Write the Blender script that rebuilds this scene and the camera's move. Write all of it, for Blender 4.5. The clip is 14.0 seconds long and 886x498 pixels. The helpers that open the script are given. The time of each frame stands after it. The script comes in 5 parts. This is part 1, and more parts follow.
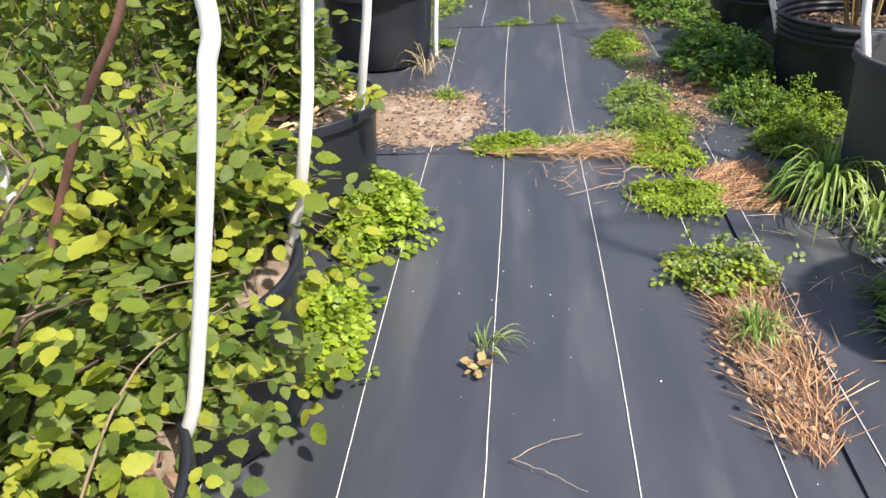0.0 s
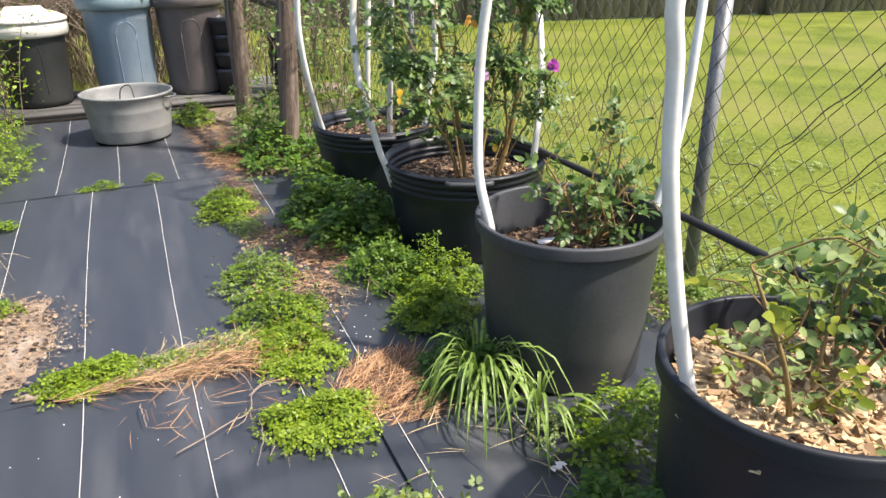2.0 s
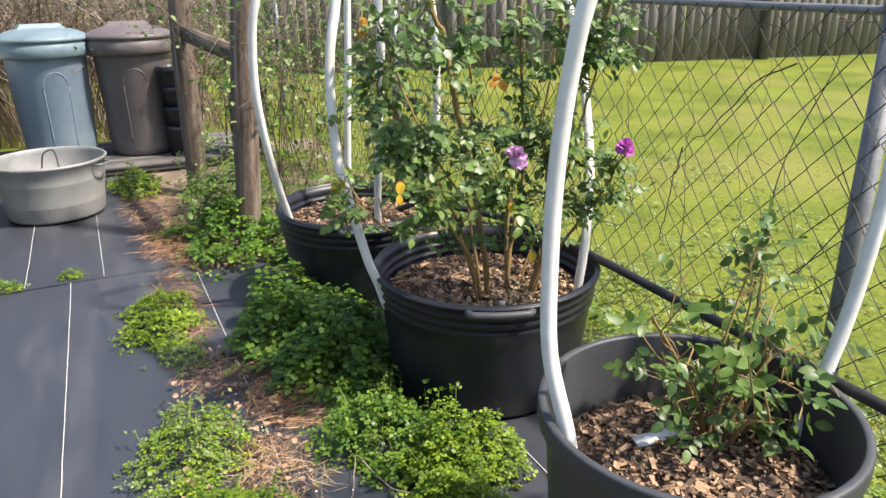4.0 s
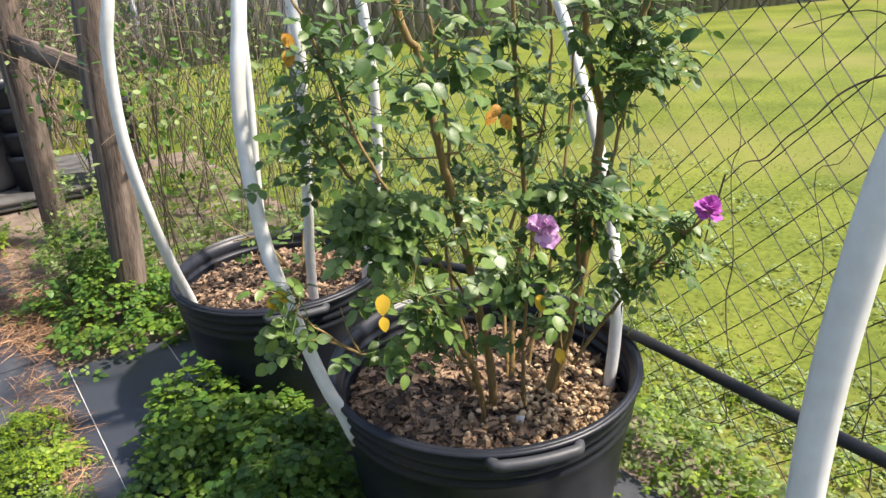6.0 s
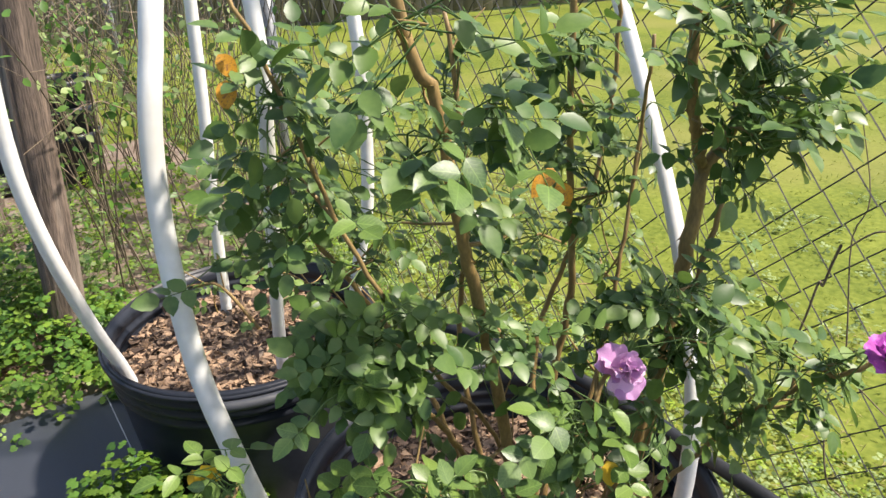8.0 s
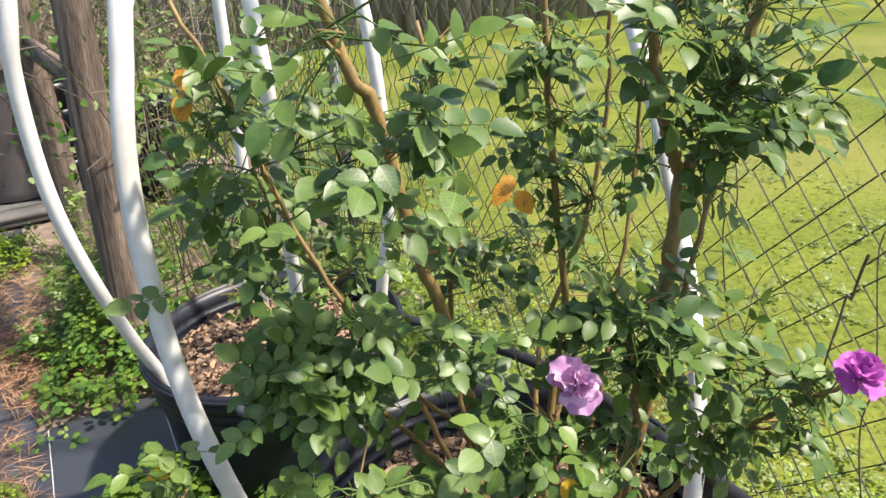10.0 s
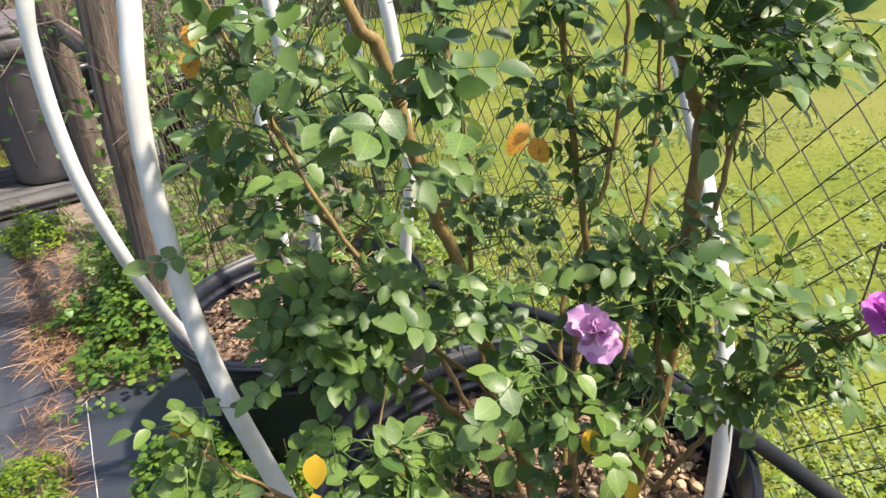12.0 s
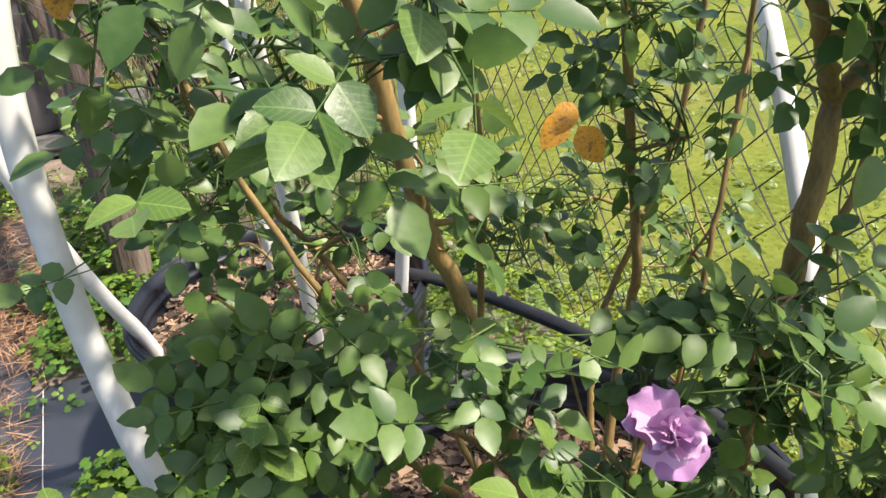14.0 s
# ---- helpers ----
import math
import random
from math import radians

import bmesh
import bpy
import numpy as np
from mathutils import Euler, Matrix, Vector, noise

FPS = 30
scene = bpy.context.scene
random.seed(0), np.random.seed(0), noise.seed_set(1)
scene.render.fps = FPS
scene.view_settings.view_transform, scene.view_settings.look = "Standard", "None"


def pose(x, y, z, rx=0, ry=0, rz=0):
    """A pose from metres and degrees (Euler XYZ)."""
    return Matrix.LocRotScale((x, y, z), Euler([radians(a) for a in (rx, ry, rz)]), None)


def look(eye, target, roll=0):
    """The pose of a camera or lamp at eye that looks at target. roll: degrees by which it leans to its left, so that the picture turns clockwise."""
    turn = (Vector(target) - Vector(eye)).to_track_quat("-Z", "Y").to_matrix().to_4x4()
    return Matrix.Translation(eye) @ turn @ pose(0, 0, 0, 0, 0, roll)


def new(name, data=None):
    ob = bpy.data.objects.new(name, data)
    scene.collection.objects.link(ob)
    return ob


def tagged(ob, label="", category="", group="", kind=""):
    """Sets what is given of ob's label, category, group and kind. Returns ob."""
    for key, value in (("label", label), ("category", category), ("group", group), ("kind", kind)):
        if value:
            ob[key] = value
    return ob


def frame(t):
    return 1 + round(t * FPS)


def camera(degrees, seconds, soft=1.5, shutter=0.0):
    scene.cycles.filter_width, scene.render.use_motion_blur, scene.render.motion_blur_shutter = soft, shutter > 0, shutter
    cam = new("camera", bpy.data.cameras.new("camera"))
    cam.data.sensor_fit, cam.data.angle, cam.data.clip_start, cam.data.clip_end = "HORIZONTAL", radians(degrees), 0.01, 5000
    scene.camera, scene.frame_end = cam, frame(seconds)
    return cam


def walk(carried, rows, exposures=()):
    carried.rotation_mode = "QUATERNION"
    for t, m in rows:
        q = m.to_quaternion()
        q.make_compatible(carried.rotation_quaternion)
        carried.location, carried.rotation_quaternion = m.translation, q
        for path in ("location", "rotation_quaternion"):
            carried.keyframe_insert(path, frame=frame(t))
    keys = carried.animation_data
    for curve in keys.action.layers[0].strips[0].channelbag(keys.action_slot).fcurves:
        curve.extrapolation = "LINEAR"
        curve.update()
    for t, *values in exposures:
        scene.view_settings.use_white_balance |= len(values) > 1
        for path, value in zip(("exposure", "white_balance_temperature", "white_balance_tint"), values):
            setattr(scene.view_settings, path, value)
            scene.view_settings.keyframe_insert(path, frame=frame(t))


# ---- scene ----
cam = camera(62.7, 14.0)
PATH = [
    (0, (0.068, 1.364, 1.193), (-0.143, 3.066, 0.165), -3.8),
    (0.5, (0.094, 1.481, 1.201), (0.23, 3.257, 0.291), -2.8),
    (1, (0.068, 1.675, 1.217), (0.512, 3.437, 0.382), -2.4),
    (1.5, (0.172, 1.859, 1.195), (0.784, 3.576, 0.372), -1.2),
    (2, (0.286, 2.026, 1.226), (0.996, 3.717, 0.429), -0.8),
    (2.5, (0.335, 2.222, 1.212), (1.155, 3.876, 0.443), -1.0),
    (3, (0.389, 2.439, 1.187), (1.291, 4.064, 0.447), -0.8),
    (3.5, (0.494, 2.671, 1.195), (1.322, 4.35, 0.493), -0.4),
    (3.7, (0.508, 2.762, 1.178), (1.296, 4.463, 0.48), -0.6),
    (5.8, (0.672, 3.51, 1.215), (1.669, 5.066, 0.451), -3.1),
    (6, (0.675, 3.579, 1.215), (1.705, 5.106, 0.436), -3.3),
    (6.5, (0.696, 3.746, 1.203), (1.821, 5.17, 0.363), -3.0),
    (7, (0.808, 3.852, 1.193), (1.949, 5.222, 0.286), -2.2),
    (7.5, (0.914, 3.926, 1.226), (1.967, 5.374, 0.336), -2.0),
    (8, (0.921, 3.994, 1.22), (1.954, 5.48, 0.369), -1.7),
    (8.2, (0.925, 4.008, 1.225), (1.96, 5.501, 0.39), -1.8),
    (10.3, (1.061, 3.909, 1.205), (1.855, 5.555, 0.393), -5.4),
    (10.5, (1.051, 3.916, 1.214), (1.834, 5.564, 0.395), -5.6),
    (11, (1.044, 3.919, 1.208), (1.799, 5.574, 0.376), -6.4),
    (11.5, (1.056, 3.915, 1.18), (1.79, 5.573, 0.336), -7.2),
    (12, (1.068, 3.907, 1.177), (1.796, 5.558, 0.314), -7.6),
    (12.5, (1.093, 3.91, 1.163), (1.838, 5.538, 0.272), -7.7),
    (13, (1.108, 3.99, 1.144), (1.87, 5.594, 0.224), -7.9),
    (13.5, (1.117, 4.123, 1.133), (1.908, 5.691, 0.176), -7.3),
    (14, (1.189, 4.145, 1.115), (1.862, 5.764, 0.152), -6.5),
]
walk(cam, [(t, look(eye, target, roll)) for t, eye, target, roll in PATH], [(0.0, 0.8, 6800, 13), (14.0, 0.8, 6800, 13)])

# ---- light ----
SUN_AZ, SUN_EL = radians(128), radians(56)
world = bpy.data.worlds.new("sky")
scene.world = world
world.use_nodes = True
wt = world.node_tree
sky = wt.nodes.new("ShaderNodeTexSky")
sky.sky_type = "NISHITA"
sky.sun_disc = False
sky.sun_elevation, sky.sun_rotation = SUN_EL, SUN_AZ
sky.dust_density = 2.0
wt.links.new(sky.outputs[0], wt.nodes["Background"].inputs[0])
wt.nodes["Background"].inputs[1].default_value = 0.15
sun_data = bpy.data.lights.new("sun", "SUN")
sun_data.energy, sun_data.angle, sun_data.color = 5.0, radians(2.5), (1.0, 0.94, 0.84)
sun = new("sun", sun_data)
sun_from = Vector((math.sin(SUN_AZ) * math.cos(SUN_EL), math.cos(SUN_AZ) * math.cos(SUN_EL), math.sin(SUN_EL)))
sun.matrix_world = look(sun_from * 30, (0, 0, 0))


# ---- materials ----
def material(name, dark, light, rough=0.6, scale=8.0, fine=60.0, bump=0.2, metal=0.0, island=0.0, object_var=0.0,
             spec=0.5, trans=0.0, veins=False, stain=None, stain_at=0.62, stretch=(1, 1, 1), detail=6.0, rough_var=0.15, span=(0.3, 0.7)):
    """A two-scale procedural surface. island / object_var: how far pieces differ in value; trans: light let through a leaf."""
    m = bpy.data.materials.new(name)
    m.use_nodes = True
    nt = m.node_tree
    n, l = nt.nodes, nt.links
    b = n["Principled BSDF"]
    tc = n.new("ShaderNodeTexCoord")
    mp = n.new("ShaderNodeMapping")
    mp.inputs["Scale"].default_value = stretch
    l.new(tc.outputs["Object"], mp.inputs[0])
    big = n.new("ShaderNodeTexNoise")
    big.inputs["Scale"].default_value, big.inputs["Detail"].default_value = scale, detail
    small = n.new("ShaderNodeTexNoise")
    small.inputs["Scale"].default_value, small.inputs["Detail"].default_value = fine, 4
    l.new(mp.outputs[0], big.inputs["Vector"])
    l.new(mp.outputs[0], small.inputs["Vector"])
    mixf = n.new("ShaderNodeMath")
    mixf.operation = "MULTIPLY_ADD"
    mixf.inputs[1].default_value = 0.45
    l.new(small.outputs["Fac"], mixf.inputs[0])
    half = n.new("ShaderNodeMath")
    half.operation = "MULTIPLY"
    half.inputs[1].default_value = 0.55
    l.new(big.outputs["Fac"], half.inputs[0])
    l.new(half.outputs[0], mixf.inputs[2])
    fac = mixf.outputs[0]
    for amount, node, out in ((island, "ShaderNodeNewGeometry", "Random Per Island"), (object_var, "ShaderNodeObjectInfo", "Random")):
        if amount:
            r = n.new(node)
            ma = n.new("ShaderNodeMath")
            ma.operation = "MULTIPLY_ADD"
            ma.inputs[1].default_value = amount
            l.new(r.outputs[out], ma.inputs[0])
            sub = n.new("ShaderNodeMath")
            sub.operation = "SUBTRACT"
            sub.inputs[1].default_value = amount / 2
            l.new(fac, sub.inputs[0])
            l.new(sub.outputs[0], ma.inputs[2])
            fac = ma.outputs[0]
    ramp = n.new("ShaderNodeValToRGB")
    ramp.color_ramp.elements[0].position, ramp.color_ramp.elements[1].position = span
    ramp.color_ramp.elements[0].color = (*dark, 1)
    ramp.color_ramp.elements[1].color = (*light, 1)
    l.new(fac, ramp.inputs[0])
    col = ramp.outputs[0]
    if stain:
        st = n.new("ShaderNodeTexNoise")
        st.inputs["Scale"].default_value, st.inputs["Detail"].default_value = scale * 0.45, 8
        l.new(mp.outputs[0], st.inputs["Vector"])
        sr = n.new("ShaderNodeValToRGB")
        sr.color_ramp.elements[0].position, sr.color_ramp.elements[1].position = stain_at - 0.08, stain_at + 0.12
        l.new(st.outputs["Fac"], sr.inputs[0])
        mx = n.new("ShaderNodeMix")
        mx.data_type = "RGBA"
        l.new(sr.outputs[0], mx.inputs[0])
        l.new(col, mx.inputs[6])
        mx.inputs[7].default_value = (*stain, 1)
        col = mx.outputs[2]
    l.new(col, b.inputs["Base Color"])
    rr = n.new("ShaderNodeMapRange")
    rr.inputs[3].default_value, rr.inputs[4].default_value = max(0.05, rough - rough_var), min(1, rough + rough_var)
    l.new(big.outputs["Fac"], rr.inputs[0])
    l.new(rr.outputs[0], b.inputs["Roughness"])
    b.inputs["Metallic"].default_value = metal
    b.inputs["Specular IOR Level"].default_value = spec
    if veins:
        # a pale midrib and side veins on a leaf that lies along its own x
        sx = n.new("ShaderNodeSeparateXYZ")
        l.new(tc.outputs["Object"], sx.inputs[0])

        def calc(op, a, c, d=None):
            q = n.new("ShaderNodeMath")
            q.operation = op
            for k, val in enumerate((a, c, d)):
                if val is None:
                    continue
                if isinstance(val, (int, float)):
                    q.inputs[k].default_value = val
                else:
                    l.new(val, q.inputs[k])
            return q.outputs[0]

        ay = calc("ABSOLUTE", sx.outputs[1], None)
        rib = calc("SUBTRACT", 1.0, calc("MINIMUM", calc("MULTIPLY", ay, 38.0), 1.0))
        side = calc("SINE", calc("MULTIPLY", calc("MULTIPLY_ADD", ay, -0.9, sx.outputs[0]), 42.0), None)
        side = calc("POWER", calc("MAXIMUM", side, 0.0), 6.0)
        vein = calc("MAXIMUM", rib, calc("MULTIPLY", side, 0.45))
        mv = n.new("ShaderNodeMix")
        mv.data_type = "RGBA"
        l.new(calc("MULTIPLY", vein, 0.5), mv.inputs[0])
        l.new(col, mv.inputs[6])
        mv.inputs[7].default_value = (*[min(1, q * 1.7) for q in light], 1)
        l.new(mv.outputs[2], b.inputs["Base Color"])
        col = mv.outputs[2]
    if bump:
        bp = n.new("ShaderNodeBump")
        bp.inputs["Strength"].default_value, bp.inputs["Distance"].default_value = bump, 0.004
        l.new(mixf.outputs[0], bp.inputs["Height"])
        l.new(bp.outputs[0], b.inputs["Normal"])
    if trans:
        tr = n.new("ShaderNodeBsdfTranslucent")
        l.new(col, tr.inputs[0])
        ms = n.new("ShaderNodeMixShader")
        ms.inputs[0].default_value = trans
        l.new(b.outputs[0], ms.inputs[1])
        l.new(tr.outputs[0], ms.inputs[2])
        l.new(ms.outputs[0], n["Material Output"].inputs[0])
    return m


M_FABRIC = material("woven_fabric", (0.024, 0.028, 0.037), (0.044, 0.05, 0.063), 0.46, 5.0, 420.0, 0.3, spec=0.75, stain=(0.085, 0.088, 0.095), stain_at=0.6, stretch=(2.2, 0.35, 1))
M_THREAD = material("white_thread", (0.36, 0.36, 0.35), (0.6, 0.6, 0.58), 0.7, 30, 300, 0.1)
M_POT = material("black_plastic", (0.015, 0.017, 0.022), (0.026, 0.029, 0.036), 0.46, 5.0, 90.0, 0.08, spec=0.28, stain=(0.042, 0.042, 0.042), stain_at=0.64)
M_POT_GREY = material("dusty_highlit_grey_plastic", (0.034, 0.037, 0.043), (0.06, 0.063, 0.07), 0.5, 5.0, 90.0, 0.1, stain=(0.09, 0.088, 0.082), stain_at=0.62)
M_POT_SHINY = material("glossy_black_plastic", (0.011, 0.013, 0.018), (0.022, 0.025, 0.034), 0.38, 5.0, 90.0, 0.05, spec=0.35, stain=(0.036, 0.037, 0.037), stain_at=0.66)
M_PVC = material("white_pvc", (0.62, 0.61, 0.58), (0.8, 0.8, 0.78), 0.4, 7.0, 60.0, 0.04, stain=(0.5, 0.48, 0.43), stain_at=0.62)
M_PIPE = material("black_rubber_pipe", (0.012, 0.012, 0.014), (0.03, 0.03, 0.03), 0.5, 9, 120, 0.1)
M_GALV = material("galvanised_steel", (0.13, 0.135, 0.145), (0.27, 0.28, 0.29), 0.5, 14, 160, 0.08, metal=0.4)
M_WIRE = material("weathered_wire", (0.022, 0.021, 0.02), (0.07, 0.067, 0.062), 0.6, 20, 200, 0.1, metal=0.3)
M_TUB = material("dull_galvanised_tub", (0.18, 0.185, 0.18), (0.35, 0.355, 0.345), 0.55, 9, 120, 0.08, metal=0.35, stain=(0.33, 0.325, 0.31), stain_at=0.56)
M_WOOD = material("weathered_timber", (0.034, 0.025, 0.02), (0.24, 0.175, 0.135), 0.85, 7, 50, 1.0, stretch=(6, 6, 0.5), span=(0.36, 0.66), stain=(0.29, 0.24, 0.195), stain_at=0.62)
M_GREYWOOD = material("grey_boards", (0.11, 0.1, 0.098), (0.22, 0.2, 0.195), 0.85, 3, 40, 0.4, object_var=0.35, stretch=(6, 6, 0.7))
M_LAWN = material("mown_lawn", (0.076, 0.106, 0.011), (0.172, 0.2, 0.031), 0.8, 1.6, 38, 0.7, stain=(0.18, 0.182, 0.045), stain_at=0.58, spec=0.15, span=(0.38, 0.62))
M_SOIL = material("dry_soil", (0.11, 0.078, 0.056), (0.3, 0.23, 0.175), 0.9, 16, 110, 1.0, stain=(0.37, 0.31, 0.26))
M_MULCH = material("bark_mulch", (0.055, 0.034, 0.023), (0.34, 0.225, 0.14), 0.8, 12, 90, 0.5, island=0.9)
M_PALEMULCH = material("pale_mulch", (0.3, 0.19, 0.1), (0.64, 0.48, 0.29), 0.8, 12, 90, 0.4, island=0.9)
M_STRAW = material("pine_straw", (0.17, 0.08, 0.04), (0.52, 0.32, 0.175), 0.7, 10, 90, 0.1, island=0.9)
M_DRYGRASS = material("dry_grass", (0.36, 0.27, 0.14), (0.58, 0.48, 0.28), 0.7, 10, 90, 0.1, island=0.8)
M_WEED = material("weed_leaf", (0.085, 0.16, 0.018), (0.2, 0.32, 0.04), 0.5, 6, 80, 0.15, island=0.7, trans=0.4)
M_WEEDDEEP = material("deep_green_weed_leaf", (0.045, 0.115, 0.016), (0.125, 0.25, 0.038), 0.45, 6, 80, 0.15, island=0.7, trans=0.35)
M_WEEDLIGHT = material("young_weed_leaf", (0.135, 0.225, 0.014), (0.3, 0.405, 0.034), 0.5, 6, 80, 0.15, island=0.7, trans=0.4)
M_WEEDGREY = material("greyish_weed_leaf", (0.13, 0.19, 0.06), (0.28, 0.36, 0.13), 0.6, 6, 80, 0.1, island=0.7, trans=0.35)
M_GRASS = material("green_grass_blade", (0.1, 0.19, 0.03), (0.25, 0.36, 0.09), 0.4, 6, 80, 0.1, island=0.8, trans=0.25)
M_LAWNDRY = material("dry_lawn_blade", (0.19, 0.175, 0.06), (0.36, 0.31, 0.13), 0.8, 6, 80, 0.1, island=0.8, trans=0.3, spec=0.2)
M_LAWNBLADE = material("lawn_blade", (0.105, 0.145, 0.016), (0.19, 0.22, 0.036), 0.7, 3, 60, 0.1, island=0.8, trans=0.45, spec=0.2)
M_ROSE = material("rose_leaf", (0.05, 0.106, 0.026), (0.128, 0.205, 0.052), 0.42, 10, 120, 0.12, island=0.5, object_var=0.5, trans=0.25, spec=0.42, rough_var=0.08)
# lighter copy of the rose leaf; sunlit brightness is put into its colour
M_ROSELIGHT = material("pale_rose_leaf", (0.082, 0.15, 0.026), (0.165, 0.25, 0.055), 0.43, 10, 120, 0.12, island=0.5, object_var=0.5, trans=0.28, spec=0.42, rough_var=0.08)
VEINED = {"rose_leaf": material("veined_rose_leaf", (0.05, 0.106, 0.026), (0.128, 0.205, 0.052), 0.4, 3, 9, 0.12, object_var=0.6, trans=0.25, spec=0.5, rough_var=0.08, veins=True),
          "pale_rose_leaf": material("veined_pale_rose_leaf", (0.082, 0.15, 0.026), (0.165, 0.25, 0.055), 0.4, 3, 9, 0.12, object_var=0.6, trans=0.28, spec=0.5, rough_var=0.08, veins=True)}
M_BERRY = material("bramble_leaf", (0.074, 0.125, 0.022), (0.16, 0.215, 0.046), 0.55, 8, 90, 0.2, island=0.65, trans=0.42, spec=0.3)
M_BERRYYELLOW = material("yellowing_bramble_leaf", (0.14, 0.2, 0.02), (0.33, 0.36, 0.045), 0.6, 8, 90, 0.2, island=0.65, trans=0.42, spec=0.3)
M_BROWNLEAF = material("browned_leaf", (0.17, 0.12, 0.045), (0.36, 0.27, 0.11), 0.6, 20, 90, 0.2, island=0.8, trans=0.2)
M_ORANGELEAF = material("orange_leaf", (0.5, 0.2, 0.02), (0.7, 0.38, 0.03), 0.5, 25, 90, 0.15, trans=0.3, stain=(0.22, 0.1, 0.04), stain_at=0.6)
M_YELLOWLEAF = material("yellow_leaf", (0.6, 0.36, 0.02), (0.75, 0.5, 0.04), 0.5, 25, 90, 0.15, trans=0.3)
M_CANE = material("rose_cane", (0.13, 0.085, 0.03), (0.34, 0.225, 0.08), 0.6, 20, 120, 0.3, stretch=(3, 3, 1))
M_TWIG = material("brown_twig", (0.06, 0.045, 0.03), (0.2, 0.15, 0.1), 0.8, 14, 90, 0.3, island=0.6)
M_PALETWIG = material("pale_dry_twig", (0.15, 0.11, 0.085), (0.4, 0.32, 0.26), 0.8, 14, 90, 0.3, island=0.6)
M_REDCANE = material("reddish_cane", (0.09, 0.04, 0.03), (0.22, 0.11, 0.08), 0.6, 14, 110, 0.3, stretch=(3, 3, 1))
M_PETAL = material("mauve_petal", (0.42, 0.2, 0.42), (0.7, 0.44, 0.66), 0.5, 40, 160, 0.1, object_var=0.5, trans=0.3)
M_PETALDEEP = material("magenta_petal", (0.42, 0.06, 0.4), (0.62, 0.18, 0.58), 0.5, 40, 160, 0.1, object_var=0.5, trans=0.3)
M_PETALRED = material("red_pink_petal", (0.6, 0.1, 0.1), (0.75, 0.25, 0.22), 0.5, 40, 160, 0.1, object_var=0.5, trans=0.3)
M_STAMEN = material("yellow_stamen", (0.6, 0.4, 0.08), (0.75, 0.58, 0.2), 0.6, 40, 160, 0.1)
M_PAPER = material("white_label", (0.7, 0.7, 0.68), (0.82, 0.82, 0.8), 0.5, 20, 100, 0.05)
M_BLUECAN = material("blue_grey_plastic", (0.15, 0.205, 0.265), (0.21, 0.275, 0.34), 0.5, 4, 70, 0.1, stain=(0.22, 0.27, 0.29), stain_at=0.6)
M_BLUELID = material("slate_lid", (0.12, 0.18, 0.21), (0.18, 0.25, 0.28), 0.5, 4, 70, 0.1)
M_BROWNCAN = material("taupe_plastic", (0.1, 0.085, 0.085), (0.15, 0.13, 0.13), 0.5, 4, 70, 0.1, stain=(0.18, 0.16, 0.15), stain_at=0.6)
M_DARKCAN = material("dark_bin_plastic", (0.02, 0.022, 0.022), (0.04, 0.042, 0.042), 0.5, 4, 70, 0.1)
M_WHITELID = material("dirty_white_lid", (0.5, 0.48, 0.43), (0.7, 0.68, 0.63), 0.5, 5, 70, 0.1)
M_DECK = material("grey_decking", (0.07, 0.068, 0.066), (0.15, 0.145, 0.14), 0.85, 4, 50, 0.4, stretch=(1, 8, 8))
M_TERRACOTTA = material("terracotta", (0.36, 0.16, 0.1), (0.52, 0.27, 0.18), 0.8, 8, 80, 0.3)
M_GREENTARP = material("dark_green_plastic", (0.01, 0.07, 0.05), (0.02, 0.11, 0.08), 0.5, 4, 60, 0.2)


# ---- mesh helpers ----
rng = np.random.default_rng(7)


def mesh_of(name, verts, faces, mat, smooth=True):
    me = bpy.data.meshes.new(name)
    me.from_pydata([tuple(v) for v in np.asarray(verts, float).tolist()], [], [tuple(f) for f in (faces.tolist() if isinstance(faces, np.ndarray) else faces)])
    if smooth:
        me.shade_smooth()
    me.materials.append(mat)
    return me


def thing(name, label, category, at=(0, 0, 0), group="", kind="", turn=0.0):
    ob = new(name)
    ob.empty_display_size = 0.05
    ob.matrix_world = pose(*at, 0, 0, turn)
    return tagged(ob, label, category, group, kind)


def part(name, data, mat, parent, label="", m=None, smooth=True, kind=""):
    """Links mesh data (a mesh, or verts and faces in the parent's space) as one object under its parent."""
    if not isinstance(data, bpy.types.Mesh):
        data = mesh_of(name, data[0], data[1], mat, smooth)
    ob = new(name, data)
    ob.parent = parent
    if m is not None:
        ob.matrix_basis = m
    return tagged(ob, label, kind=kind)


def lathe(profile, n=48):
    """A turned shape round z from (radius, height) pairs; open where the ends have a radius."""
    a = np.linspace(0, 2 * math.pi, n, endpoint=False)
    v = np.concatenate([np.stack([r * np.cos(a), r * np.sin(a), np.full(n, z)], 1) for r, z in profile])
    f = []
    for i in range(len(profile) - 1):
        for j in range(n):
            k = (j + 1) % n
            f.append((i * n + j, i * n + k, (i + 1) * n + k, (i + 1) * n + j))
    return v, f


